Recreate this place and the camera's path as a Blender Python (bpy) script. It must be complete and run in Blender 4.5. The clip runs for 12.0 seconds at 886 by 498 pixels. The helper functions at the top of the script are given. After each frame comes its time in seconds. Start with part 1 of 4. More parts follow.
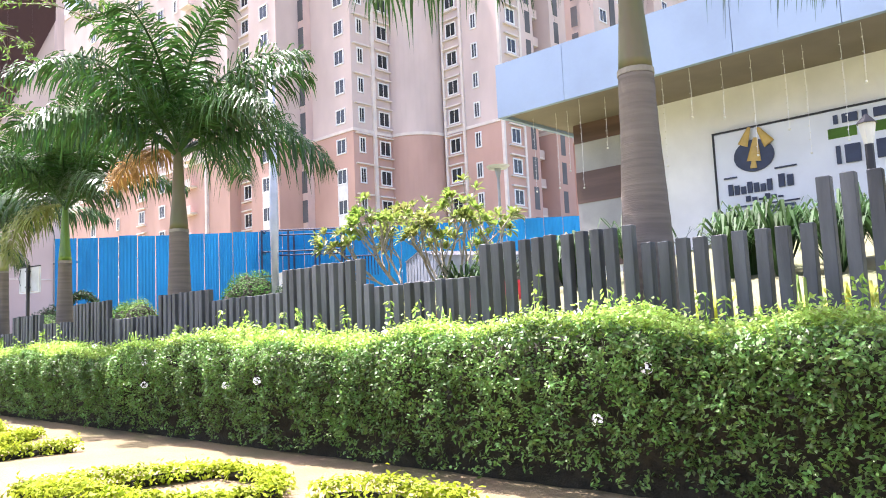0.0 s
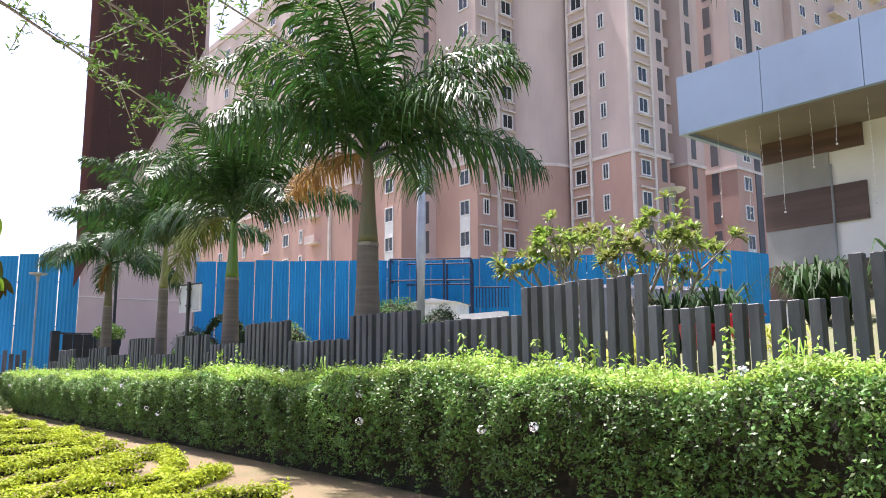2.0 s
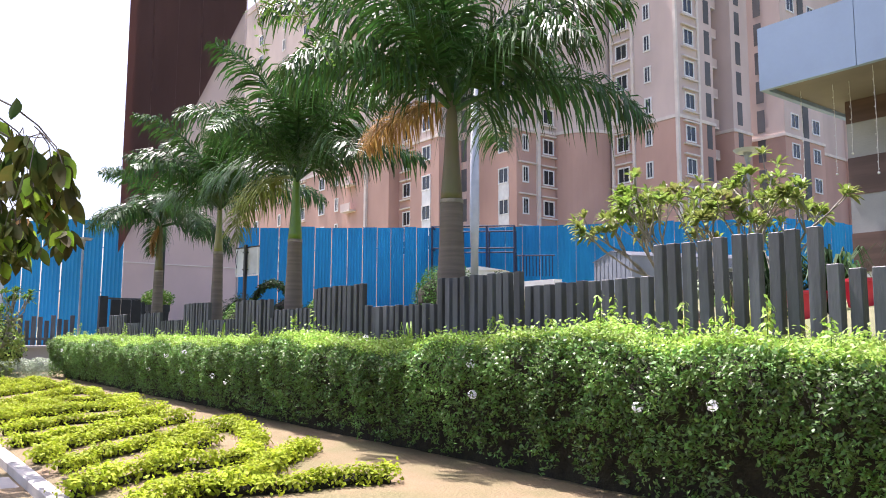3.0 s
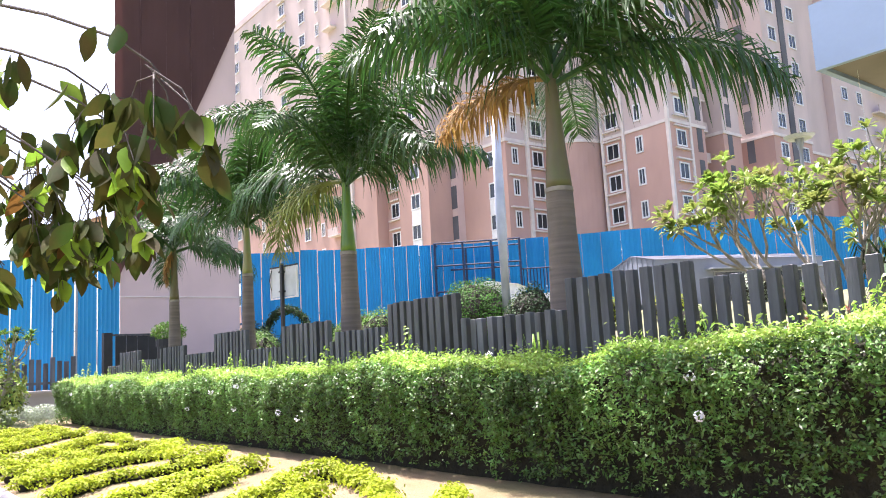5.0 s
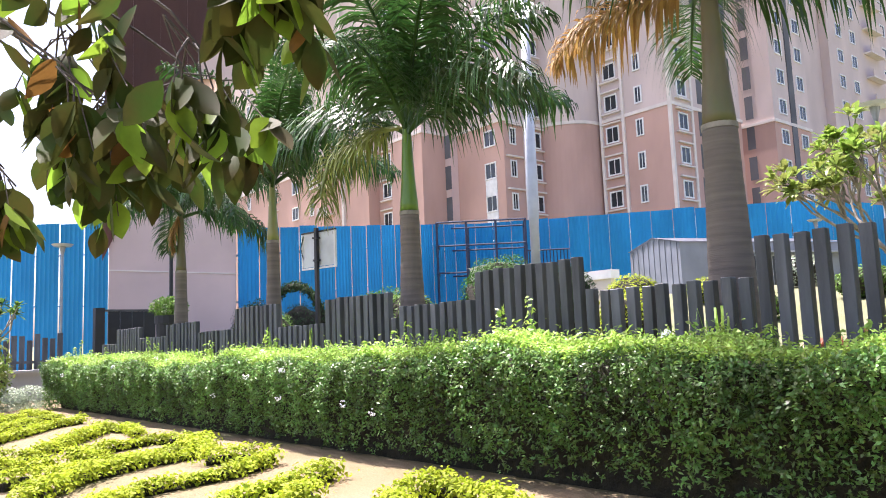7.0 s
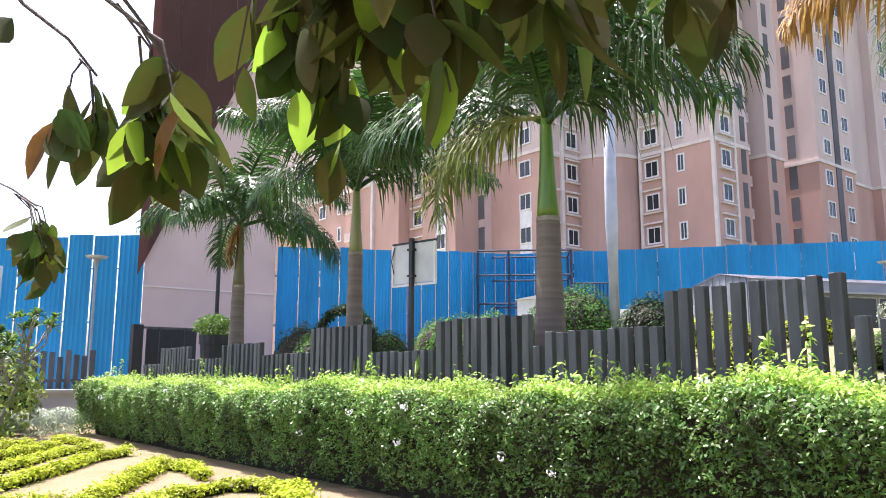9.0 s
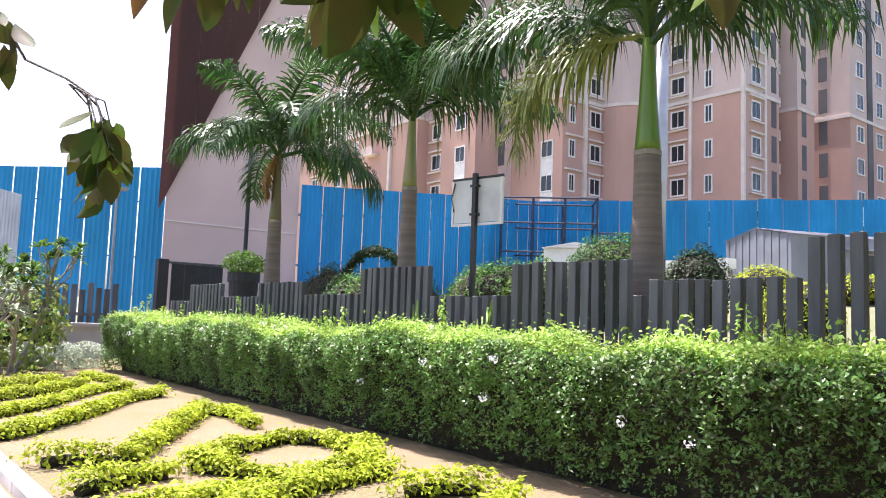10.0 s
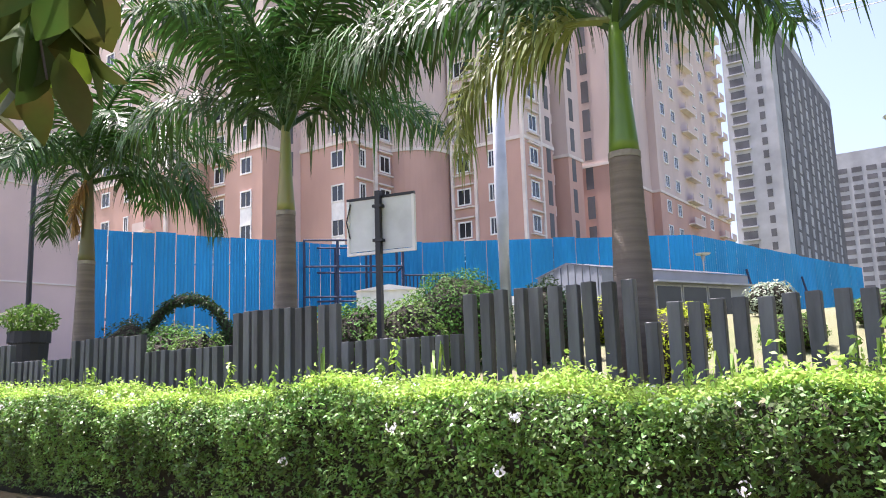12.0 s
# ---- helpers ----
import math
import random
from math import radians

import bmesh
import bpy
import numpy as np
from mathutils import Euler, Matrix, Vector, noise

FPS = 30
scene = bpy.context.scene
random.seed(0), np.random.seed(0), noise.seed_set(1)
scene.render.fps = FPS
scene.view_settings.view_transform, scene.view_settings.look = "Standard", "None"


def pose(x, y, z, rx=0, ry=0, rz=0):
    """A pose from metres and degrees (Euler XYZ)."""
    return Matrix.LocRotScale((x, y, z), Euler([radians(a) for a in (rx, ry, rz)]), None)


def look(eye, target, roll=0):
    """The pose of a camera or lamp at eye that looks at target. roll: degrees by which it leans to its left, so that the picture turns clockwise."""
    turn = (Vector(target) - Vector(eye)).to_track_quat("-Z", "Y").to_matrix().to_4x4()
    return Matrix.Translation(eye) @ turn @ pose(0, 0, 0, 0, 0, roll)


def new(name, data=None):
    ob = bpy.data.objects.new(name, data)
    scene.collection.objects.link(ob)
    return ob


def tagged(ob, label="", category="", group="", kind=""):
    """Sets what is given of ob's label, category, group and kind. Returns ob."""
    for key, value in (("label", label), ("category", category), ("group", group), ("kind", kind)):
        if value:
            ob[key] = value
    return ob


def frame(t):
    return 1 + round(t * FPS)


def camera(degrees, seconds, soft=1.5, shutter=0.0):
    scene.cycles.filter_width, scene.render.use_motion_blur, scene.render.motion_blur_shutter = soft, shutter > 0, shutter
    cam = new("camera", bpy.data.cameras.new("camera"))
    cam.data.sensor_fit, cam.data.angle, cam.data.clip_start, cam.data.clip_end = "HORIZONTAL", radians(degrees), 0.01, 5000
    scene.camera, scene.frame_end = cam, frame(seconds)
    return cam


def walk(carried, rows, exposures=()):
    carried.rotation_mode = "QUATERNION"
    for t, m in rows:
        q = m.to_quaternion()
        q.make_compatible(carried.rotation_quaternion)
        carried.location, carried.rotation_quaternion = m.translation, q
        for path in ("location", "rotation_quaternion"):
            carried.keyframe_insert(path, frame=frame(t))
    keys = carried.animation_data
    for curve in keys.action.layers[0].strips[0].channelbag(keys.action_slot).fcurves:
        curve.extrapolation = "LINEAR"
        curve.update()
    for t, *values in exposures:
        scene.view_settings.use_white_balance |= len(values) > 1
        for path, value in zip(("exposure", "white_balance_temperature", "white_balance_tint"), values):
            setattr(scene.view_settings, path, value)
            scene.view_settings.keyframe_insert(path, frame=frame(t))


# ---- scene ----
cam = camera(59.6, 12.0, soft=1.0)
PATH = [
    (0, (-0.237, -0.111, 1.185), (-1.593, 1.345, 1.389), -2.6),
    (0.5, (-0.808, -0.087, 1.186), (-2.31, 1.212, 1.426), -1.9),
    (1, (-1.436, -0.054, 1.188), (-2.887, 1.303, 1.42), 1.1),
    (1.5, (-2.06, -0.005, 1.225), (-3.616, 1.202, 1.572), -0.7),
    (2, (-2.684, -0.038, 1.202), (-4.216, 1.212, 1.503), -0.3),
    (2.5, (-3.293, -0.054, 1.174), (-4.844, 1.203, 1.299), -2.3),
    (3, (-3.933, -0.081, 1.179), (-5.521, 1.115, 1.403), 0.2),
    (5, (-6.145, -0.317, 1.156), (-7.692, 0.919, 1.433), -3.2),
    (5.5, (-6.76, -0.288, 1.168), (-8.298, 0.968, 1.407), -3.1),
    (6, (-7.422, -0.183, 1.187), (-8.98, 1.046, 1.438), -3.9),
    (6.5, (-7.976, -0.215, 1.172), (-9.462, 1.106, 1.385), -1.6),
    (7, (-8.549, -0.116, 1.172), (-10.069, 1.163, 1.408), -2.3),
    (9, (-10.877, -0.007, 1.202), (-12.413, 1.233, 1.522), -0.0),
    (9.5, (-11.485, 0.004, 1.189), (-13.065, 1.192, 1.494), 0.6),
    (10, (-12.049, 0.016, 1.204), (-13.613, 1.25, 1.387), 2.0),
    (10.5, (-12.635, 0.054, 1.236), (-14.119, 1.364, 1.521), -1.9),
    (11, (-13.21, 0.092, 1.197), (-14.533, 1.543, 1.578), 0.2),
    (11.5, (-13.79, 0.242, 1.182), (-15.006, 1.8, 1.49), -1.9),
    (12, (-14.324, 0.198, 1.199), (-15.462, 1.813, 1.505), -1.9),
]
walk(cam, [(t, look(eye, target, roll)) for t, eye, target, roll in PATH],
     exposures=[(t, e, 6300, 25) for t, e in ((0, 2.15), (0.6, 2.05), (1.0, 1.7), (1.5, 1.35), (2, 1.3), (2.5, 1.45), (3, 1.35), (5, 1.85), (6, 1.6), (7, 1.7), (9, 1.65), (9.5, 1.45), (10, 1.55), (10.5, 1.55), (11, 1.7), (12, 1.55))])

# ---- light ----
SUN_EL, SUN_AZ = radians(68), radians(186)      # azimuth of the sun, from +x towards +y
world = bpy.data.worlds.new("sky")
scene.world = world
world.use_nodes = True
wn = world.node_tree
sky = wn.nodes.new("ShaderNodeTexSky")
sky.sky_type = "NISHITA"
sky.sun_disc = False
sky.sun_elevation = SUN_EL
sky.sun_rotation = radians(90) - SUN_AZ
sky.dust_density = 4.0
wn.links.new(sky.outputs[0], wn.nodes["Background"].inputs[0])
wn.nodes["Background"].inputs[1].default_value = 0.125
sun = new("sun", bpy.data.lights.new("sun", "SUN"))
sun.data.energy, sun.data.angle, sun.data.color = 5.0, radians(0.5), (1.0, 0.965, 0.91)
sun.matrix_world = look((0, 0, 0), (-math.cos(SUN_EL) * math.cos(SUN_AZ), -math.cos(SUN_EL) * math.sin(SUN_AZ), -math.sin(SUN_EL)))

# ---- materials ----
MATS = {}


def mat(name, base, rough=0.7, metal=0.0, scale=8.0, amount=0.25, fine=120.0, bump=0.2, island=0.0, obj=0.0, spec=0.5, trans=0.0, stretch=(1, 1, 1), other=None):
    """A surface with two scales of variation: broad stains and fine grain."""
    if name in MATS:
        return MATS[name]
    m = bpy.data.materials.new(name)
    m.use_nodes = True
    nt = m.node_tree
    b = nt.nodes["Principled BSDF"]
    L = nt.links.new
    mp = nt.nodes.new("ShaderNodeMapping")
    mp.inputs["Scale"].default_value = stretch
    geo = nt.nodes.new("ShaderNodeNewGeometry")
    L(geo.outputs["Position"], mp.inputs[0])
    n1 = nt.nodes.new("ShaderNodeTexNoise")
    n1.inputs["Scale"].default_value, n1.inputs["Detail"].default_value = scale, 5
    n2 = nt.nodes.new("ShaderNodeTexNoise")
    n2.inputs["Scale"].default_value, n2.inputs["Detail"].default_value = fine, 3
    L(mp.outputs[0], n1.inputs[0])
    L(mp.outputs[0], n2.inputs[0])
    mix = nt.nodes.new("ShaderNodeMixRGB")
    dark = other or tuple(c * (1 - amount) for c in base)
    light = base if other else tuple(min(1, c * (1 + 0.5 * amount)) for c in base)
    ramp = nt.nodes.new("ShaderNodeMapRange")
    ramp.inputs[1].default_value, ramp.inputs[2].default_value = 0.35, 0.65
    L(n1.outputs[0], ramp.inputs[0])
    L(ramp.outputs[0], mix.inputs[0])
    mix.inputs[1].default_value, mix.inputs[2].default_value = (*dark, 1), (*light, 1)
    hsv = nt.nodes.new("ShaderNodeHueSaturation")
    L(mix.outputs[0], hsv.inputs["Color"])
    val = nt.nodes.new("ShaderNodeMath")
    val.operation = "MULTIPLY_ADD"
    L(n2.outputs[0], val.inputs[0])
    val.inputs[1].default_value, val.inputs[2].default_value = 0.5 * amount, 1 - 0.25 * amount
    last = val
    if island or obj:
        src = geo.outputs["Random Per Island"] if island else nt.nodes.new("ShaderNodeObjectInfo").outputs["Random"]
        k = island or obj
        add = nt.nodes.new("ShaderNodeMath")
        add.operation = "MULTIPLY_ADD"
        L(src, add.inputs[0])
        add.inputs[1].default_value = k
        L(val.outputs[0], add.inputs[2])
        sub = nt.nodes.new("ShaderNodeMath")
        sub.operation = "SUBTRACT"
        L(add.outputs[0], sub.inputs[0])
        sub.inputs[1].default_value = k / 2
        last = sub
        hue = nt.nodes.new("ShaderNodeMath")
        hue.operation = "MULTIPLY_ADD"
        L(src, hue.inputs[0])
        hue.inputs[1].default_value, hue.inputs[2].default_value = 0.05 * k, 0.5 - 0.025 * k
        L(hue.outputs[0], hsv.inputs["Hue"])
    L(last.outputs[0], hsv.inputs["Value"])
    L(hsv.outputs[0], b.inputs["Base Color"])
    b.inputs["Roughness"].default_value, b.inputs["Metallic"].default_value = rough, metal
    b.inputs["Specular IOR Level"].default_value = spec
    if bump:
        bp = nt.nodes.new("ShaderNodeBump")
        bp.inputs["Strength"].default_value, bp.inputs["Distance"].default_value = bump, 0.02
        L(n2.outputs[0], bp.inputs["Height"])
        L(bp.outputs[0], b.inputs["Normal"])
    if trans:
        tl = nt.nodes.new("ShaderNodeBsdfTranslucent")
        L(hsv.outputs[0], tl.inputs[0])
        ms = nt.nodes.new("ShaderNodeMixShader")
        ms.inputs[0].default_value = trans
        L(b.outputs[0], ms.inputs[1])
        L(tl.outputs[0], ms.inputs[2])
        L(ms.outputs[0], nt.nodes["Material Output"].inputs[0])
    MATS[name] = m
    return m


SOIL = mat("dry soil", (0.215, 0.15, 0.085), 0.95, scale=1.3, amount=0.55, fine=38, bump=1.0, other=(0.15, 0.13, 0.058))
GRASS = mat("bank grass", (0.11, 0.13, 0.05), 0.9, scale=0.6, amount=0.4, fine=40, bump=0.6, other=(0.15, 0.14, 0.075))
PAVE = mat("pale pavement", (0.42, 0.4, 0.37), 0.85, scale=2, amount=0.2, obj=0.12)
# near-black, so that gaps between leaves show painted shade
HEDGE_CORE = mat("shaded foliage core", (0.025, 0.022, 0.012), 0.95, scale=12, amount=0.5, fine=60, bump=1.0)
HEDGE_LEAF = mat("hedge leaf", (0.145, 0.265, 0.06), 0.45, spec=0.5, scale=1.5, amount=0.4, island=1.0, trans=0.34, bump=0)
# fresh growth is lighter; part of the sun's brightness is in this colour too
HEDGE_TOP = mat("fresh hedge growth with sunlit tone", (0.33, 0.5, 0.085), 0.52, scale=1.5, amount=0.3, island=0.7, trans=0.4, bump=0)
YELLOW_LEAF = mat("golden duranta leaf", (0.33, 0.41, 0.025), 0.6, scale=3, amount=0.3, spec=0.15, island=0.45, trans=0.35, bump=0)
FENCE = mat("charcoal painted slat", (0.082, 0.087, 0.092), 0.55, scale=5, amount=0.5, fine=60, bump=0.25, obj=0.5, stretch=(1, 1, 0.15))
TRUNK = mat("palm trunk bark", (0.175, 0.145, 0.118), 0.85, scale=2.2, amount=0.2, fine=12, bump=0.35, stretch=(0.6, 0.6, 9))
SHAFT = mat("palm crownshaft", (0.16, 0.24, 0.05), 0.35, scale=4, amount=0.35, fine=20, bump=0.1, stretch=(1, 1, 0.25), other=(0.25, 0.22, 0.08))
FROND = mat("palm frond", (0.04, 0.105, 0.02), 0.42, scale=1.5, amount=0.35, island=0.7, trans=0.28, bump=0)
FROND_DRY = mat("dry palm frond", (0.38, 0.23, 0.08), 0.7, scale=2, amount=0.3, island=0.4, trans=0.25, bump=0)
FROND_PALE = mat("yellowing palm frond", (0.22, 0.26, 0.07), 0.45, scale=1.5, amount=0.3, island=0.5, trans=0.35, bump=0)
BLUE = mat("blue painted sheet", (0.004, 0.24, 0.52), 0.6, spec=0.3, scale=0.7, amount=0.18, fine=20, bump=0.05, obj=0.1, stretch=(1, 1, 0.3))
PINK = mat("pink render", (0.54, 0.34, 0.28), 0.9, scale=0.3, amount=0.12, fine=30, bump=0.1, stretch=(1, 1, 0.4))
BEIGE = mat("beige render", (0.62, 0.50, 0.46), 0.9, scale=0.3, amount=0.12, fine=30, bump=0.1, stretch=(1, 1, 0.4))
MAUVE = mat("mauve render", (0.66, 0.5, 0.46), 0.9, scale=0.3, amount=0.12, fine=30, bump=0.1)
BROWN = mat("brown render", (0.17, 0.085, 0.07), 0.9, scale=0.3, amount=0.12, fine=30, bump=0.1)
WHITE = mat("white paint", (0.8, 0.79, 0.77), 0.6, scale=2, amount=0.1, fine=60, bump=0.05)
CLUBWALL = mat("off-white clubhouse wall", (0.84, 0.825, 0.81), 0.7, scale=1, amount=0.08, fine=60, bump=0.05)
CREAM = mat("cream wall", (0.72, 0.64, 0.58), 0.7, scale=1, amount=0.1, fine=60, bump=0.05)
FASCIA = mat("blue grey cladding", (0.27, 0.36, 0.49), 0.5, scale=0.5, amount=0.1, fine=10, bump=0.02)
GREYM = mat("grey metal", (0.3, 0.32, 0.34), 0.5, scale=2, amount=0.2, fine=60, bump=0.05)
PALEMETAL = mat("galvanised pole", (0.5, 0.52, 0.54), 0.5, scale=2, amount=0.15, fine=60, bump=0.05, metal=0.3)
NAVY = mat("navy steel tube", (0.02, 0.03, 0.07), 0.5, scale=4, amount=0.2, bump=0.05)
BLACK = mat("black paint", (0.02, 0.02, 0.022), 0.5, scale=4, amount=0.2, bump=0.05)
LEAF_DARK = mat("glossy dark leaf", (0.035, 0.075, 0.025), 0.55, spec=0.2, scale=2, amount=0.3, island=0.6, trans=0.3, bump=0)
LEAF_PALE = mat("pale green leaf", (0.1, 0.19, 0.035), 0.6, spec=0.2, scale=2, amount=0.3, island=0.6, trans=0.35, bump=0)
LEAF_SHRUB = mat("clipped shrub leaf", (0.055, 0.145, 0.02), 0.65, spec=0.15, scale=2, amount=0.35, island=0.8, trans=0.25, bump=0)
# brighter copy of the broad leaf: sun shining through is put into its colour
LEAF_LIT = mat("sunlit-toned broad leaf", (0.2, 0.34, 0.03), 0.45, spec=0.25, scale=5, amount=0.3, fine=60, island=0.5, trans=0.5, bump=0)
LEAF_RUST = mat("withered rust leaf", (0.2, 0.1, 0.025), 0.6, spec=0.2, scale=5, amount=0.4, fine=60, island=0.5, trans=0.4, bump=0)
LEAF_SILVER = mat("silvery leaf", (0.33, 0.4, 0.28), 0.5, scale=2, amount=0.3, island=0.5, trans=0.3, bump=0)
LEAF_PLUM = mat("frangipani leaf", (0.2, 0.31, 0.05), 0.45, scale=0.8, amount=0.4, island=0.6, trans=0.4, bump=0, other=(0.2, 0.21, 0.06))
LEAF_BIG = mat("broad tree leaf", (0.036, 0.07, 0.012), 0.6, spec=0.1, scale=5, amount=0.4, fine=60, island=0.7, trans=0.28, bump=0, other=(0.065, 0.055, 0.014))
LEAF_VAR = mat("variegated grass leaf", (0.42, 0.46, 0.09), 0.6, spec=0.15, scale=2, amount=0.3, island=0.5, trans=0.35, bump=0)
PETAL = mat("white petal", (0.85, 0.85, 0.9), 0.6, scale=4, amount=0.1, island=0.2, trans=0.3, bump=0)
DARKBARK = mat("dark twig bark", (0.09, 0.075, 0.06), 0.9, scale=8, amount=0.3, fine=60, bump=0.4)
BARK = mat("grey bark", (0.3, 0.27, 0.23), 0.85, scale=8, amount=0.3, fine=60, bump=0.5)
RED = mat("red glazed pot", (0.65, 0.03, 0.06), 0.3, scale=4, amount=0.2, bump=0.05)
REDLEAF = mat("bronze leaf", (0.3, 0.1, 0.05), 0.4, scale=4, amount=0.3, island=0.5, trans=0.25, bump=0)
BAR = mat("dark wood laminate", (0.13, 0.075, 0.055), 0.5, scale=1, amount=0.3, fine=40, bump=0.1, stretch=(0.3, 1, 4))
SOFFIT = mat("tan soffit", (0.22, 0.18, 0.145), 0.7, scale=1, amount=0.12, fine=60, bump=0.05)
SIGN = mat("white sign panel", (0.72, 0.74, 0.8), 0.35, scale=1, amount=0.06, bump=0)
SIGNBACK = mat("grey white sign back", (0.62, 0.64, 0.64), 0.5, scale=3, amount=0.15, fine=40, bump=0.05)
INK = mat("dark blue sign relief", (0.02, 0.03, 0.07), 0.4, scale=4, amount=0.2, bump=0)
GOLD = mat("gold sign relief", (0.55, 0.36, 0.08), 0.4, scale=4, amount=0.2, bump=0)
BULB = mat("clear string bulb", (0.8, 0.78, 0.7), 0.2, scale=4, amount=0.1, bump=0)
NET = mat("dark brown netting", (0.15, 0.075, 0.065), 0.85, scale=0.6, amount=0.15, fine=60, bump=0.1, stretch=(1, 1, 0.3))
CONCRETE = mat("grey concrete", (0.38, 0.38, 0.38), 0.9, scale=0.4, amount=0.25, fine=30, bump=0.2)
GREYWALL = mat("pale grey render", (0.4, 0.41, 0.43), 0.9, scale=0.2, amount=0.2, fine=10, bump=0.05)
# darker copy for the far tower's shaded side and the shade inside openings
DARKGREY = mat("dark grey for shade and glazing", (0.13, 0.13, 0.14), 0.9, scale=0.2, amount=0.3, fine=10, bump=0.05)
CORR = mat("grey corrugated sheet", (0.2, 0.22, 0.26), 0.5, scale=1, amount=0.15, fine=40, bump=0.05)
GLASS = mat("dark window glass", (0.03, 0.035, 0.04), 0.08, scale=0.5, amount=0.3, bump=0)

# ---- mesh helpers ----


def part(name, bm, material, parent=None, label="", smooth=False):
    me = bpy.data.meshes.new(name)
    bm.to_mesh(me)
    bm.free()
    me.materials.append(material)
    if smooth:
        for p in me.polygons:
            p.use_smooth = True
    ob = new(name, me)
    if parent is not None:
        ob.parent = parent
    if label:
        ob["label"] = label
    return ob


def share(name, me, parent, m):
    """One more object on mesh data that exists already."""
    ob = new(name, me)
    ob.parent = parent
    ob.matrix_local = m
    return ob


def thing(name, label, category, at=(0, 0, 0), rz=0, group="", kind=""):
    ob = new(name)
    ob.empty_display_size = 0.2
    ob.matrix_world = pose(*at, 0, 0, rz)
    return tagged(ob, label, category, group, kind)


def box(bm, x0, x1, y0, y1, z0, z1, bevel=0.0):
    r = bmesh.ops.create_cube(bm, size=1.0, matrix=Matrix.Translation(((x0 + x1) / 2, (y0 + y1) / 2, (z0 + z1) / 2)) @ Matrix.Diagonal((x1 - x0, y1 - y0, z1 - z0, 1)))
    if bevel:
        es = list({e for v in r["verts"] for e in v.link_edges})
        bmesh.ops.bevel(bm, geom=es, offset=bevel, segments=1, affect="EDGES")
    return r["verts"]


def boxed(*a, bevel=0.0):
    bm = bmesh.new()
    box(bm, *a, bevel=bevel)
    return bm


def tube(bm, points, radii, sides=8):
    """A tube along points; radii one number or one for each point."""
    pts = [Vector(p) for p in points]
    if not isinstance(radii, (list, tuple)):
        radii = [radii] * len(pts)
    rings = []
    for i, p in enumerate(pts):
        d = (pts[min(i + 1, len(pts) - 1)] - pts[max(i - 1, 0)]).normalized()
        q = d.to_track_quat("Z", "Y")
        rings.append([bm.verts.new(p + q @ Vector((radii[i] * math.cos(2 * math.pi * k / sides), radii[i] * math.sin(2 * math.pi * k / sides), 0))) for k in range(sides)])
    for a, b in zip(rings, rings[1:]):
        for k in range(sides):
            bm.faces.new((a[k], a[(k + 1) % sides], b[(k + 1) % sides], b[k]))
    bm.faces.new(list(reversed(rings[0])))
    bm.faces.new(rings[-1])


def tubes(points, radii, sides=8):
    bm = bmesh.new()
    tube(bm, points, radii, sides)
    return bm


def mesh_from(name, verts, faces, material, parent=None, label=""):
    """One mesh from arrays of vertices (n, 3) and quads (m, 4)."""
    me = bpy.data.meshes.new(name)
    verts, faces = np.asarray(verts, np.float32), np.asarray(faces, np.int32)
    me.vertices.add(len(verts))
    me.vertices.foreach_set("co", verts.ravel())
    me.loops.add(faces.size)
    me.loops.foreach_set("vertex_index", faces.ravel())
    me.polygons.add(len(faces))
    me.polygons.foreach_set("loop_start", np.arange(0, faces.size, faces.shape[1], dtype=np.int32))
    me.update(calc_edges=True)
    me.materials.append(material)
    ob = new(name, me)
    if parent is not None:
        ob.parent = parent
    if label:
        ob["label"] = label
    return ob


def leaves(rng, centres, normals, length, width, spread=0.9):
    """Quads, each a pointed leaf with a fold, facing about along its normal."""
    n = len(centres)
    nr = normals + rng.normal(0, spread, (n, 3))
    nr /= np.linalg.norm(nr, axis=1)[:, None] + 1e-9
    a = rng.normal(0, 1, (n, 3))
    a -= (a * nr).sum(1)[:, None] * nr
    a /= np.linalg.norm(a, axis=1)[:, None] + 1e-9
    b = np.cross(nr, a)
    ln = (length * rng.uniform(0.65, 1.3, n))[:, None]
    wd = (width * rng.uniform(0.7, 1.2, n))[:, None]
    v = np.stack([centres - a * ln / 2, centres + b * wd / 2 + nr * wd * 0.2, centres + a * ln / 2, centres - b * wd / 2 + nr * wd * 0.2], 1).reshape(-1, 3)
    return v, np.arange(4 * n).reshape(-1, 4)


def smooth01(v):
    v = min(1.0, max(0.0, v))
    return v * v * (3 - 2 * v)


def gz(x, y):
    """Height of the ground: level on this side of the fence, a bank behind it."""
    return 2.7 * smooth01((y - 5.9) / 22.0) + 1.3 * smooth01((y - 5.9) / 5.0) * smooth01((x + 15.0) / 7.0)


# ---- ground ----
PAVE_EDGE = 1.2
xs = sorted(set([-900, -400, -200, -120, -90, -75] + [round(-62 + 1.0 * i, 2) for i in range(80)] + [24, 40, 80, 200, 500]))
ys = sorted(set([-600, -250, -100, -50, -20, -8, -3, 1.14, 1.2] + [2, 3, 4, 5, 5.7] + [5.9 + 0.8 * i for i in range(36)] + [40, 50, 70, 100, 200, 400, 900]))
gv = [(x, y, (gz(x, y) if y > 1.3 else -0.06 if y < 1.17 else 0.0) + (0.012 * math.sin(3.1 * x + 1.7 * y) if 1.5 < y < 4 else 0)) for y in ys for x in xs]
gf = [(j * len(xs) + i, j * len(xs) + i + 1, (j + 1) * len(xs) + i + 1, (j + 1) * len(xs) + i) for j in range(len(ys) - 1) for i in range(len(xs) - 1)]
ground = mesh_from("ground", gv, gf, SOIL)
ground.data.materials.append(GRASS)
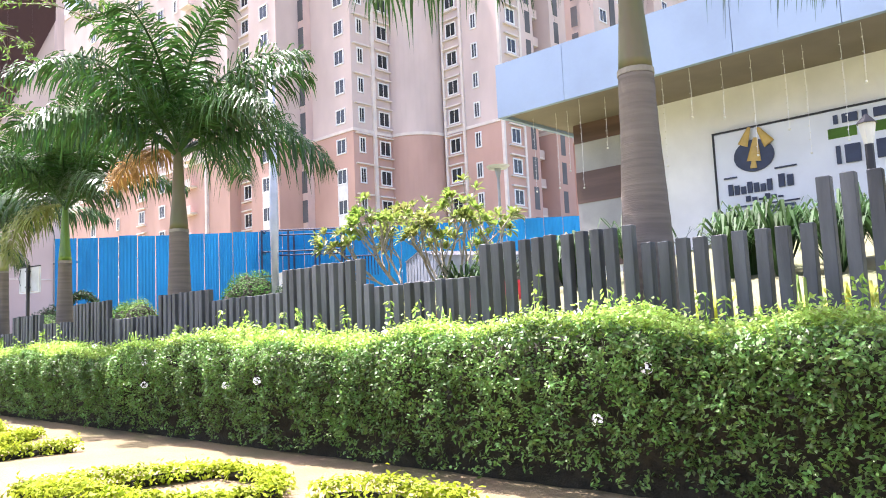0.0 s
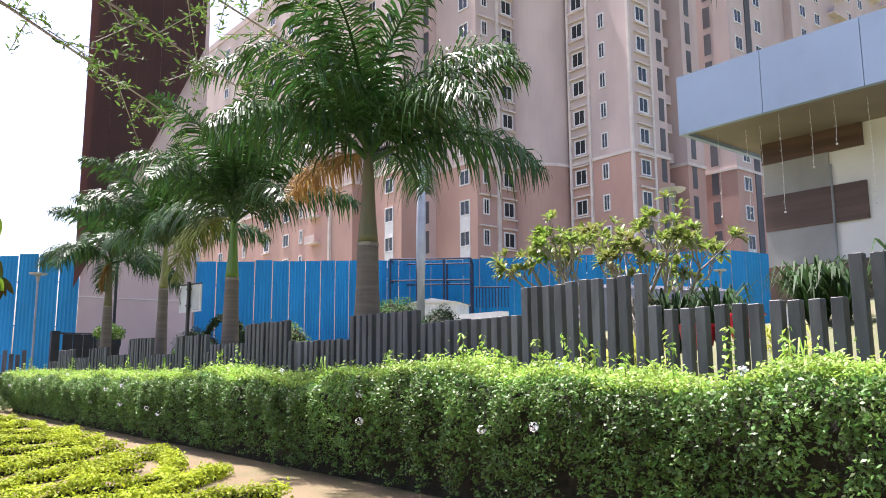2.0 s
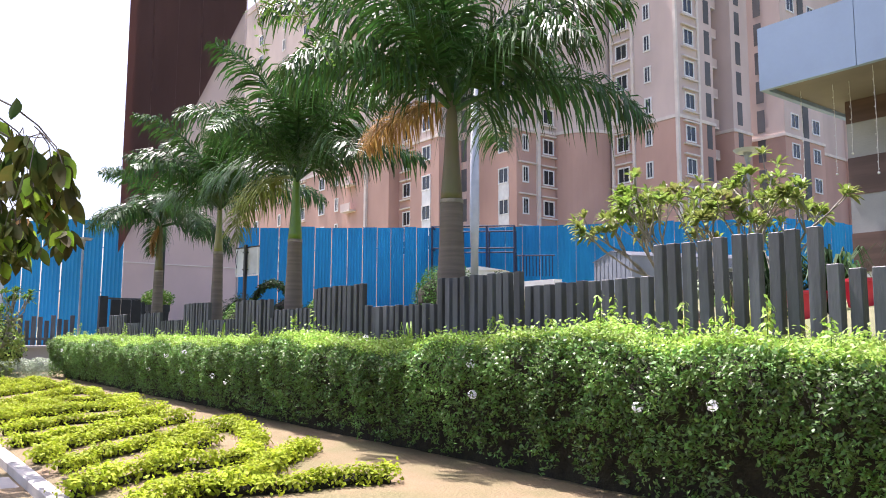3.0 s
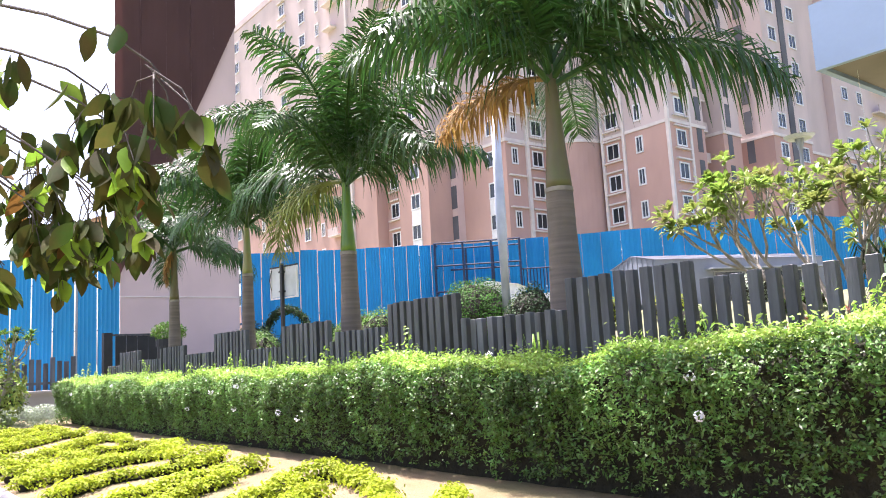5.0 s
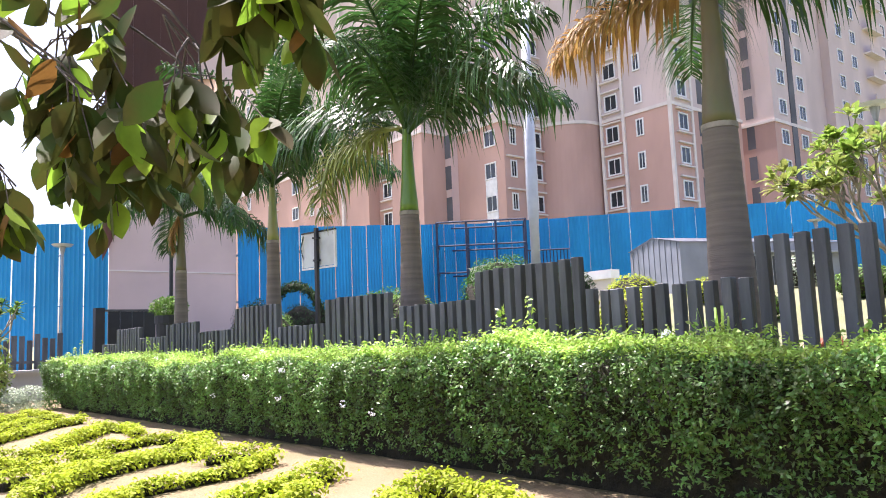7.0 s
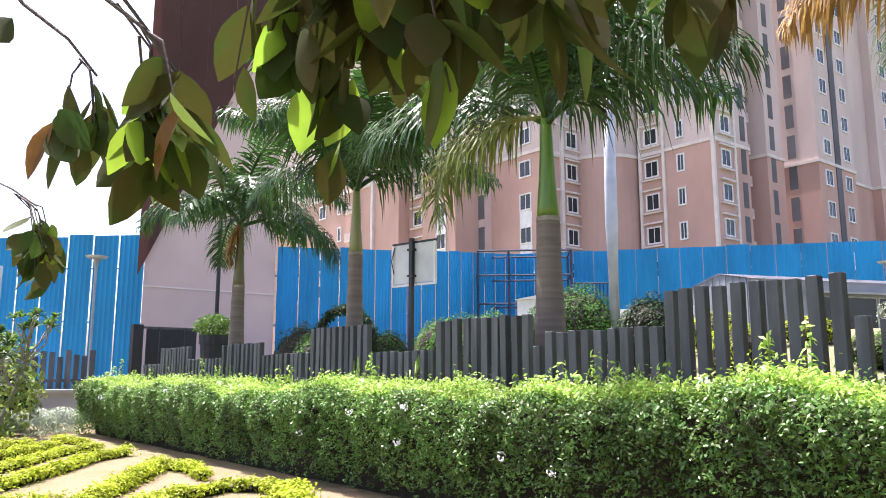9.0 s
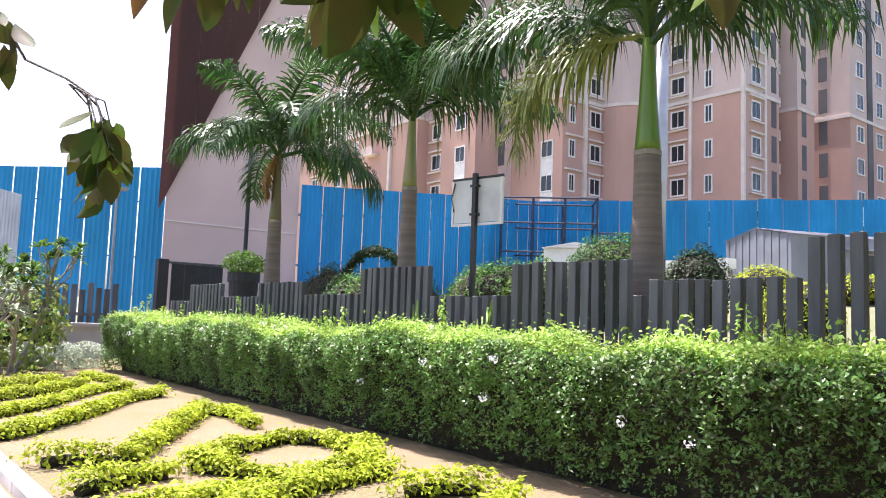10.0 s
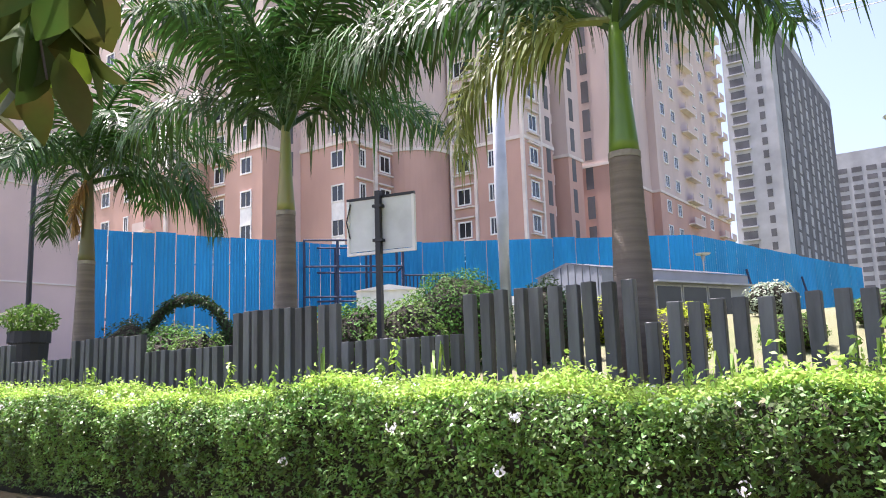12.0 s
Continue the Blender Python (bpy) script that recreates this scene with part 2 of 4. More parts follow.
for p in ground.data.polygons:
    p.use_smooth = True
    if p.center.y > 5.7 or p.center.y < -3:
        p.material_index = 1
tagged(ground, "bare brown soil lawn rising to a grassed bank", "ground", kind="structure")

# ---- hedge ----
HX0, HX1, HY0, HY1, HTOP = -28.2, 3.0, 4.3, 5.3, 1.0


def hedge_top(x):
    return HTOP + 0.05 * math.sin(1.3 * x) + 0.04 * math.sin(3.7 * x + 1) + 0.05 * smooth01((x + 17.0) / 0.6) + 0.06 * smooth01((x + 10.3) / 0.5)


def build_hedge():
    rng = np.random.default_rng(3)
    hedge = thing("hedge", "long clipped green hedge with small white flowers beside bare soil", "hedge", ((HX0 + HX1) / 2, 4.8, 0))
    hedge.matrix_world = Matrix.Identity(4)
    n = 220
    # solid dark body behind the leaves, coloured as the hedge's inner shade
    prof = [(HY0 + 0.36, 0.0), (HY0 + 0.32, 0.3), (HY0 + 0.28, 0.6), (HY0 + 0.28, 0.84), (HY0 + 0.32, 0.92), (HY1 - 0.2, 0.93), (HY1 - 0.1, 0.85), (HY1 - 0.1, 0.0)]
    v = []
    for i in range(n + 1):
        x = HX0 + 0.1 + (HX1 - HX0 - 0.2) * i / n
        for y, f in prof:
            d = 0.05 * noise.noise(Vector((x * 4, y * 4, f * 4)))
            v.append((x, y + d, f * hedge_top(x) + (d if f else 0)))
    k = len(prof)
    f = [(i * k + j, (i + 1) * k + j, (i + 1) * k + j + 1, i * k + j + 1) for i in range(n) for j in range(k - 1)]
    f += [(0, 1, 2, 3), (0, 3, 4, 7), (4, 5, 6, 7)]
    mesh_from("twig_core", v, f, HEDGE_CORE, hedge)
    # leaves on the front, on the top and on the far end
    cen, nor = [], []
    # twig tips, each with a whorl of leaves, at uneven depth, thinner towards the ground
    nc, per = 19000, 8
    nf = nc * per
    x = rng.uniform(HX0, HX1, nc)
    h = rng.beta(1.5, 0.8, nc)
    lump = 0.03 * np.sin(5 * x + 7 * h) + 0.03 * np.sin(11 * x - 5 * h) + 0.03 * np.sin(2.1 * x + 1)
    ht = np.array([hedge_top(a) for a in x])
    tip = np.stack([x, HY0 + 0.26 * (1 - h) ** 1.6 + lump + rng.exponential(0.085, nc) - 0.06 + 0.1 * np.clip(h - 0.88, 0, 1) / 0.12, 0.05 + h * (ht - 0.05)], 1)
    cen.append(np.repeat(tip, per, 0) + rng.normal(0, 0.021, (nf, 3)))
    nor.append(np.tile((0, -0.5, 0.9), (nf, 1)))
    # top leaves: fresh growth, with some sunlight put into the leaf colour
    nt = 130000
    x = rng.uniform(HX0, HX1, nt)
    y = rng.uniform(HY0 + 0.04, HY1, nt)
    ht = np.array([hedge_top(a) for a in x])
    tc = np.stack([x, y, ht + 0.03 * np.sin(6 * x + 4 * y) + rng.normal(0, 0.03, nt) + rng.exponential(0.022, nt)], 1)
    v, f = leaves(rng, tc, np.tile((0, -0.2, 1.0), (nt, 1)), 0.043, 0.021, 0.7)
    mesh_from("top_growth", v, f, HEDGE_TOP, hedge, "fresh growth on the clipped top, coloured brighter as if sunlit")
    ne = 3000
    y, h = rng.uniform(HY0, HY1, ne), rng.uniform(0, 1, ne)
    cen.append(np.stack([HX0 + rng.normal(0, 0.04, ne), y, h * HTOP], 1))
    nor.append(np.tile((-1.0, 0, 0.4), (ne, 1)))
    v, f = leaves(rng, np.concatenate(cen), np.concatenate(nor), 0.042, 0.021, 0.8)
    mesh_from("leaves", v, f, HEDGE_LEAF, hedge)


build_hedge()

# ---- slatted fence ----
FY = 5.616
STEPS = [(-27.05, -25.5, 1.72), (-23.95, -22.46, 1.71), (-20.93, -19.43, 1.85), (-17.89, -16.40, 1.81), (-14.79, -13.27, 1.91), (-11.62, -10.04, 1.88), (-8.38, -6.79, 2.0), (-5.09, -3.47, 1.97), (-2.02, -0.4, 2.12)]
LOWS = [(-25.5, 1.48), (-22.4, 1.51), (-19.4, 1.48), (-16.3, 1.615), (-13.2, 1.58), (-10.0, 1.72), (-6.7, 1.68), (-3.4, 1.8)]


def fence_top(x):
    for a, b, z in STEPS:
        if a - 0.03 <= x <= b + 0.03:
            return z
    return next((z for a, z in reversed(LOWS) if x > a), 1.4)


def build_fence():
    fence = thing("slat_fence", "charcoal painted slat fence with stepped top behind the hedge", "fence", kind="thing")
    meshes = {}
    x = -28.1
    while x < 1.5:
        z = fence_top(x)
        key = round(z, 2)
        if key not in meshes:
            bm = boxed(-0.047, 0.047, -0.04, 0.04, 0, key, bevel=0.005)
            me = bpy.data.meshes.new("slat")
            bm.to_mesh(me)
            bm.free()
            me.materials.append(FENCE)
            meshes[key] = me
        share("slat", meshes[key], fence, pose(x, FY + random.uniform(-0.006, 0.006), random.uniform(-0.01, 0.01), random.uniform(-0.4, 0.4), random.uniform(-0.5, 0.5), random.uniform(-4, 4)))
        x += 0.155
    for z in (0.25, 0.8):
        part("rail", boxed(-28.1, 1.5, FY + 0.04, FY + 0.08, z, z + 0.05), FENCE, fence)


build_fence()

# ---- palms ----


def frond_mesh(rng, length, az, rise, droop, hang=0.5):
    """One arching pinnate leaf from the origin: its rib and drooping leaflets."""
    rib, n = [], 14
    ca, sa = math.cos(az), math.sin(az)
    ang, r, z = rise, 0.0, 0.0
    for i in range(n + 1):
        rib.append(Vector((r * ca, r * sa, z)))
        s = length / n
        r += s * math.cos(ang)
        z += s * math.sin(ang)
        ang -= droop / n * (0.45 + 1.1 * i / n)
    bm = bmesh.new()
    tube(bm, rib, [0.04 * (1 - 0.9 * i / n) + 0.004 for i in range(n + 1)], 5)
    side = Vector((-sa, ca, 0))
    m = 116
    for i in range(m):
        t = 0.13 + 0.87 * i / (m - 1)
        k = min(n - 1, int(t * n))
        p = rib[k].lerp(rib[k + 1], t * n - k)
        d = (rib[k + 1] - rib[k]).normalized()
        up = side.cross(d).normalized()
        if up.z < 0:
            up = -up
        ll = length * 0.25 * (math.sin(math.pi * min(1, 0.15 + 0.83 * t)) ** 0.55 + 0.08) * rng.uniform(0.8, 1.12)
        for sg in (-1, 1):
            q = (side * sg * rng.uniform(0.6, 1.0) + d * rng.uniform(0.3, 0.75) + up * rng.uniform(-0.45, 0.6)).normalized()
            wv = d * 0.0165 * rng.uniform(0.8, 1.25)
            g = rng.uniform(0.6, 1.3) * hang
            mid = p + q * ll * 0.48 - Vector((0, 0, ll * 0.12 * g))
            low = p + q * ll * 0.74 - Vector((0, 0, ll * 0.42 * g))
            tip = p + q * ll * 0.86 - Vector((0, 0, ll * 0.85 * g))
            v = [bm.verts.new(c) for c in (p - wv * 0.5, p + wv * 0.5, mid + wv, mid - wv, low + wv * 0.7, low - wv * 0.7, tip)]
            bm.faces.new((v[0], v[1], v[2], v[3]))
            bm.faces.new((v[3], v[2], v[4], v[5]))
            bm.faces.new((v[5], v[4], v[6]))
    return bm


def build_palm(seed, x, y, ring, base_r, top_r, shaft, nfronds, length, label, special=(), lean=0.0, shaft_mat=None, sag=0.0):
    """special: fronds (azimuth, rise, droop, length, material, label) besides the green ones."""
    rng = random.Random(seed)
    z0 = gz(x, y) - 0.1
    palm = thing("royal_palm", label, "palm tree", (x, y, z0), group="row of palms")
    h = ring - z0
    pts, rad = [], []
    n = 44
    for i in range(n + 1):
        t = i / n
        pts.append((lean * t * t, 0, h * t))
        r = base_r * (1 - t) + top_r * t + base_r * 0.10 * math.sin(math.pi * min(1, t * 1.2)) + (0.04 * (1 - t / 0.1) if t < 0.1 else 0)
        rad.append(r * (1.012 if i % 3 == 0 else 0.998))
    part("trunk", tubes(pts, rad, 24), TRUNK, palm, "grey ringed swollen trunk", smooth=True)
    part("trunk_ring", tubes([(lean, 0, h - 0.03), (lean, 0, h + 0.02)], top_r * 1.05, 24), WHITE_RING, palm, "pale leaf scar ring")
    sm = shaft_mat or SHAFT
    part("crownshaft", tubes([(lean, 0, h + 0.021), (lean, 0, h + 0.12), (lean, 0, h + shaft * 0.35), (lean * 1.1, 0, h + shaft * 0.7), (lean * 1.2, 0, h + shaft)], [top_r * 0.98, top_r * 0.94, top_r * 0.72, top_r * 0.55, top_r * 0.4], 18), sm, palm, "smooth tapering crownshaft", smooth=True)
    top = Vector((lean * 1.2, 0, h + shaft))
    for i in range(nfronds):
        az = i * 2.4 + rng.uniform(-0.3, 0.3)
        f = i / max(1, nfronds - 1)
        rise = 1.4 - 0.85 * f - 0.35 * sag + rng.uniform(-0.1, 0.1)
        fr = part("frond", frond_mesh(rng, length * rng.uniform(0.9, 1.08), az, rise, rng.uniform(1.1, 1.5) + 0.3 * f + sag, 0.45 + 0.55 * f), FROND, palm)
        fr.location = top + Vector((0, 0, 0.05 - 0.3 * f))
    for az, rise, droop, ln, m, lab in special:
        fr = part("frond", frond_mesh(rng, ln, az, rise, droop, 0.9), m, palm, lab)
        fr.location = top + Vector((0, 0, -0.15))


WHITE_RING = mat("pale trunk scar", (0.3, 0.27, 0.22), 0.8, scale=6, amount=0.3, fine=60, bump=0.3)
SHAFT_BROWN = mat("browned crownshaft", (0.15, 0.115, 0.06), 0.5, scale=4, amount=0.35, fine=20, bump=0.1, stretch=(1, 1, 0.25), other=(0.12, 0.13, 0.045))
SHAFT_VIVID = mat("vivid green crownshaft", (0.13, 0.24, 0.03), 0.3, scale=4, amount=0.3, fine=20, bump=0.08, stretch=(1, 1, 0.25))
DRYLAB, PALELAB = "dry orange drooping frond", "yellowing drooping frond"
build_palm(1, -3.6, 6.2, 3.44, 0.25, 0.16, 1.7, 14, 3.3, "tall royal palm with stout grey trunk behind the slat fence", shaft_mat=SHAFT_BROWN)
build_palm(2, -12.15, 6.25, 3.0, 0.215, 0.155, 1.5, 17, 2.9, "royal palm with a dry orange frond behind the slat fence", ((3.4, 0.2, 1.2, 1.75, FROND_DRY, DRYLAB),), shaft_mat=SHAFT_BROWN)
build_palm(3, -16.65, 6.14, 2.89, 0.18, 0.128, 1.32, 14, 2.8, "royal palm with vivid green crownshaft behind the slat fence", ((3.6, 0.1, 2.3, 2.1, FROND_PALE, PALELAB),), shaft_mat=SHAFT_VIVID)
build_palm(4, -20.82, 6.3, 3.03, 0.145, 0.108, 1.22, 14, 2.6, "slender royal palm with brown green crownshaft behind the slat fence")
build_palm(5, -24.8, 6.2, 2.87, 0.17, 0.115, 1.42, 12, 2.3, "slender royal palm with yellowed crownshaft", ((4.4, -1.1, 0.8, 0.9, FROND_DRY, "short withered brown frond"),), shaft_mat=SHAFT_BROWN, sag=0.55)
# ---- blue hoarding ----


def sheet_run(parent, a, b, ztop, width=1.25, depth=7.0, gap=0.06):
    """Corrugated sheets side by side from a to b, each its own piece with a gap to the next."""
    a, b = Vector(a), Vector(b)
    n = max(1, round((b - a).length / width))
    w = (b - a).length / n
    bm = bmesh.new()
    k = 15
    za, zb = ztop
    rows = []
    for i in range(k + 1):
        x = (w - gap) * i / k
        yy = 0.03 if i % 3 else 0.0
        rows.append((bm.verts.new((x, yy, -depth)), bm.verts.new((x, yy, x * (zb - za) / (b - a).length))))
    for p, q in zip(rows, rows[1:]):
        bm.faces.new((p[0], q[0], q[1], p[1]))
    me = bpy.data.meshes.new("sheet")
    bm.to_mesh(me)
    bm.free()
    me.materials.append(BLUE)
    rz = math.degrees(math.atan2(b.y - a.y, b.x - a.x))
    for i in range(n):
        p = a.lerp(b, i / n)
        share("sheet", me, parent, pose(p.x, p.y, za + (zb - za) * i / n + random.uniform(-0.02, 0.02) + (0.05 if i % 7 == 3 else 0), 0, random.uniform(-0.2, 0.2), rz))
    d = (b - a).normalized()
    nrm = Vector((-d.y, d.x)) * 0.12
    for z in (1.2, 3.2):
        bm = bmesh.new()
        tube(bm, [(a.x + nrm.x, a.y + nrm.y, za - z), (b.x + nrm.x, b.y + nrm.y, zb - z)], 0.05, 4)
        part("rail", bm, GREYM, parent)


def build_hoarding():
    h = thing("site_hoarding", "bright blue corrugated metal hoarding round the building site", "fence")
    sheet_run(h, (-39.3, 14.3), (-45.5, 33.8), (6.35, 8.7))
    sheet_run(h, (-45.5, 33.8), (-27.2, 42.1), (8.7, 8.0), gap=0.03)
    sheet_run(h, (-27.2, 42.1), (-22.0, 66.0), (8.0, 7.7), gap=0.015)
    sheet_run(h, (-45.2, 5.2), (-39.45, 9.1), (6.5, 6.25))
    sheet_run(h, (-60.0, -6.0), (-45.2, 5.2), (7.0, 6.5))
    g = thing("grey_sheet_fence", "pale grey corrugated sheet fence beside the blue hoarding", "fence")
    w = mat("pale corrugated sheet", (0.6, 0.63, 0.66), 0.5, scale=1, amount=0.12, fine=40, bump=0.05)
    bm = bmesh.new()
    v = [(bm.verts.new((-36.0 - 0.06 * i, 2.0 + 0.055 * i, 0)), bm.verts.new((-36.0 - 0.06 * i + (0.03 if i % 2 else 0), 2.0 + 0.055 * i, 4.6))) for i in range(45)]
    for p, q in zip(v, v[1:]):
        bm.faces.new((p[0], q[0], q[1], p[1]))
    part("sheet", bm, w, g)


build_hoarding()

# ---- tower blocks ----
FLOOR, BAND, ROOF = 3.2, 22.0, 52.0


def window_meshes(w, h, mull=1, t=0.13):
    bm = bmesh.new()
    box(bm, -w / 2, w / 2, -0.10, 0.06, -h / 2, -h / 2 + t)
    box(bm, -w / 2, w / 2, -0.10, 0.06, h / 2 - t, h / 2)
    box(bm, -w / 2, -w / 2 + t, -0.08, 0.06, -h / 2 + t, h / 2 - t)
    box(bm, w / 2 - t, w / 2, -0.08, 0.06, -h / 2 + t, h / 2 - t)
    for i in range(mull):
        x = -w / 2 + w * (i + 1) / (mull + 1)
        box(bm, x - 0.03, x + 0.03, -0.05, 0.05, -h / 2 + t, h / 2 - t)
    fr = bpy.data.meshes.new("window")
    bm.to_mesh(fr)
    bm.free()
    fr.materials.append(WHITE)
    bm = boxed(-w / 2 + t, w / 2 - t, -0.02, 0.05, -h / 2 + t, h / 2 - t)
    pa = bpy.data.meshes.new("pane")
    bm.to_mesh(pa)
    bm.free()
    pa.materials.append(GLASS)
    return fr, pa


def data_of(name, bm, material):
    me = bpy.data.meshes.new(name)
    bm.to_mesh(me)
    bm.free()
    me.materials.append(material)
    return me


W_TWO, W_SLIM, W_FAR = window_meshes(1.55, 1.65), window_meshes(0.85, 1.7, 1), window_meshes(1.3, 1.5)
# no hole is cut: a flat dark panel paints the shade inside the slit
SLIT = data_of("slit_opening", boxed(-0.42, 0.42, -0.03, 0.05, -1.2, 1.2), DARKGREY)
LEDGE = data_of("ledge", boxed(-1.15, 1.15, -0.28, 0.0, -0.07, 0.07), CREAM)
SPANDREL = data_of("white_panel", boxed(-0.78, 0.78, -0.05, 0.03, -0.76, 0.76), WHITE)
BALCONY = data_of("balcony", boxed(-1.1, 1.1, -0.9, 0.0, -0.1, 0.1), CREAM)
PARAPET = data_of("balcony_front", boxed(-1.1, 1.1, -0.9, -0.82, 0.0, 0.9), BEIGE)
Z0 = 10.9                       # middle of the lowest row of windows that shows


def column(parent, meshes, x, y, rz, rows=13, ledges=False, panels=0, first=Z0):
    """One column of windows up a wall, one a floor, with ledges or white panels between them."""
    for i in range(rows):
        z = first + FLOOR * i
        w = share("window", meshes[0], parent, pose(x, y, z, 0, 0, rz))
        share("pane", meshes[1], w, Matrix.Identity(4))
        if ledges:
            share("ledge", LEDGE, parent, pose(x, y, z + 1.15, 0, 0, rz))
            share("ledge", LEDGE, parent, pose(x, y, z - 1.05, 0, 0, rz))
        if i < panels:
            share("white_panel", SPANDREL, parent, pose(x, y, z + FLOOR / 2, 0, 0, rz))


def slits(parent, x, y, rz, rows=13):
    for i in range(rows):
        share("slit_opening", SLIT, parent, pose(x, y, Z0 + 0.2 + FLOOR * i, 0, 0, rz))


def balconies(parent, x, y, rz, rows=13):
    for i in range(rows):
        b = share("balcony", BALCONY, parent, pose(x, y, Z0 - 1.3 + FLOOR * i, 0, 0, rz))
        share("balcony_front", PARAPET, b, Matrix.Identity(4))


def pilaster(parent, x, y, w=0.35, top=ROOF, m=CREAM):
    part("pilaster", boxed(x - w / 2, x + w / 2, y - w / 2, y + w / 2, 0, top), m, parent)


def tower_block(parent, x0, x1, y0, y1, ztop=ROOF, band=BAND):
    part("lower_wall", boxed(x0, x1, y0, y1, 0, band), PINK, parent, "salmon pink render")
    part("upper_wall", boxed(x0 + 0.01, x1 - 0.01, y0 + 0.01, y1 - 0.01, band, ztop), BEIGE, parent, "beige render")
    part("band", boxed(x0 - 0.12, x1 + 0.12, y0 - 0.12, y1 + 0.12, band - 0.12, band + 0.2), CREAM, parent)
    part("roof_parapet", boxed(x0 - 0.1, x1 + 0.1, y0 - 0.1, y1 + 0.1, ztop, ztop + 1.0), BEIGE, parent)


def build_tower():
    t = thing("apartment_tower", "tall beige and salmon apartment tower with white framed windows", "building")
    # corner block
    tower_block(t, -55.4, -47.5, 60.5, 66.4)
    column(t, W_TWO, -54.1, 60.5, 0, ledges=True)
    column(t, W_SLIM, -50.9, 60.5, 0)
    column(t, W_TWO, -47.5, 62.4, 90, ledges=True)
    for x, y in ((-55.35, 60.45), (-52.7, 60.45), (-47.55, 60.5), (-47.5, 63.9)):
        pilaster(t, x, y, 0.3)
    slits(t, -47.5, 65.5, 90)
    # recess with balconies, then the next fin
    part("lower_wall", boxed(-55.0, -49.6, 66.4, 69.4, 0, BAND), MAUVE, t)
    part("upper_wall", boxed(-55.0, -49.6, 66.4, 69.4, BAND, ROOF), BEIGE, t)
    balconies(t, -49.6, 67.9, 90)
    tower_block(t, -55.0, -47.3, 69.4, 72.6)
    slits(t, -47.3, 70.6, 90)
    # round bay
    for z0, z1, m, n in ((0, BAND, PINK, "lower_wall"), (BAND, ROOF, BEIGE, "upper_wall")):
        bm = bmesh.new()
        bmesh.ops.create_cone(bm, cap_ends=True, segments=48, radius1=4.1, radius2=4.1, depth=z1 - z0, matrix=Matrix.Translation((-59.9, 60.5, (z0 + z1) / 2)))
        part(n, bm, m, t, smooth=False)
    bm = bmesh.new()
    bmesh.ops.create_cone(bm, cap_ends=True, segments=48, radius1=4.2, radius2=4.2, depth=0.32, matrix=Matrix.Translation((-59.9, 60.5, BAND + 0.04)))
    part("band", bm, CREAM, t)
    part("upper_wall", boxed(-56.6, -55.3, 61.6, 66, 0, ROOF), MAUVE, t)
    slits(t, -56.0, 61.6, 0)
    # middle block and its side with two columns
    tower_block(t, -66.4, -59.7, 51.0, 64.0)
    column(t, W_TWO, -61.6, 51.0, 0, panels=2)
    column(t, W_SLIM, -59.7, 52.2, 90, ledges=False)
    for i in range(13):
        share("ledge", LEDGE, t, pose(-59.7, 52.4, Z0 + 1.2 + FLOOR * i, 0, 0, 90))
    column(t, W_TWO, -59.7, 55.4, 90, ledges=True)
    pilaster(t, -59.65, 53.9, 0.4)
    # left block, with recessed columns
    tower_block(t, -72.4, -67.2, 47.0, 62.0)
    part("upper_wall", boxed(-67.2, -66.4, 50.0, 62.0, 0, ROOF), MAUVE, t)
    slits(t, -66.8, 50.0, 0)
    column(t, W_TWO, -69.4, 47.0, 0, panels=2)
    part("lower_wall", boxed(-75.8, -72.4, 47.8, 62.0, 0, BAND), PINK, t)
    part("upper_wall", boxed(-75.8, -72.4, 47.8, 62.0, BAND, ROOF), BEIGE, t)
    column(t, W_TWO, -74.2, 47.8, 0, ledges=True)
    # far left wing, paler
    tower_block(t, -150.0, -75.8, 46.4, 60.0)
    column(t, W_SLIM, -87.6, 46.4, 0)
    balconies(t, -84.0, 46.4, 0)
    column(t, W_TWO, -91.5, 46.4, 0)
    column(t, W_TWO, -97.0, 46.4, 0, ledges=True)
    column(t, W_SLIM, -104.0, 46.4, 0)
    column(t, W_TWO, -112.0, 46.4, 0, panels=2)
    pilaster(t, -80.5, 46.3, 0.4)


def build_second_tower():
    t = thing("apartment_tower", "second beige and salmon apartment tower with stacked balconies", "building")
    tower_block(t, -52.0, -45.0, 75.0, 83.0, ztop=78.0)
    slits(t, -47.6, 75.0, 0, rows=21)
    column(t, W_TWO, -45.0, 77.0, 90, rows=21, panels=1)
    column(t, W_TWO, -45.0, 81.3, 90, rows=21, panels=1)
    part("glazed_strip", boxed(-45.2, -44.9, 78.6, 79.7, 4, 78.0), DARKGREY, t)
    tower_block(t, -54.0, -47.0, 83.0, 92.0, ztop=78.0)
    tower_block(t, -54.0, -46.0, 92.0, 123.0, ztop=78.0)
    column(t, W_TWO, -46.0, 95.0, 90, rows=21, panels=1)
    column(t, W_TWO, -46.0, 99.0, 90, rows=21)
    balconies(t, -46.0, 103.5, 90, rows=21)
    balconies(t, -46.0, 105.7, 90, rows=21)
    column(t, W_TWO, -46.0, 109.0, 90, rows=21)
    column(t, W_TWO, -46.0, 113.0, 90, rows=21)
    balconies(t, -46.0, 117.5, 90, rows=21)
    balconies(t, -46.0, 121.5, 90, rows=21)


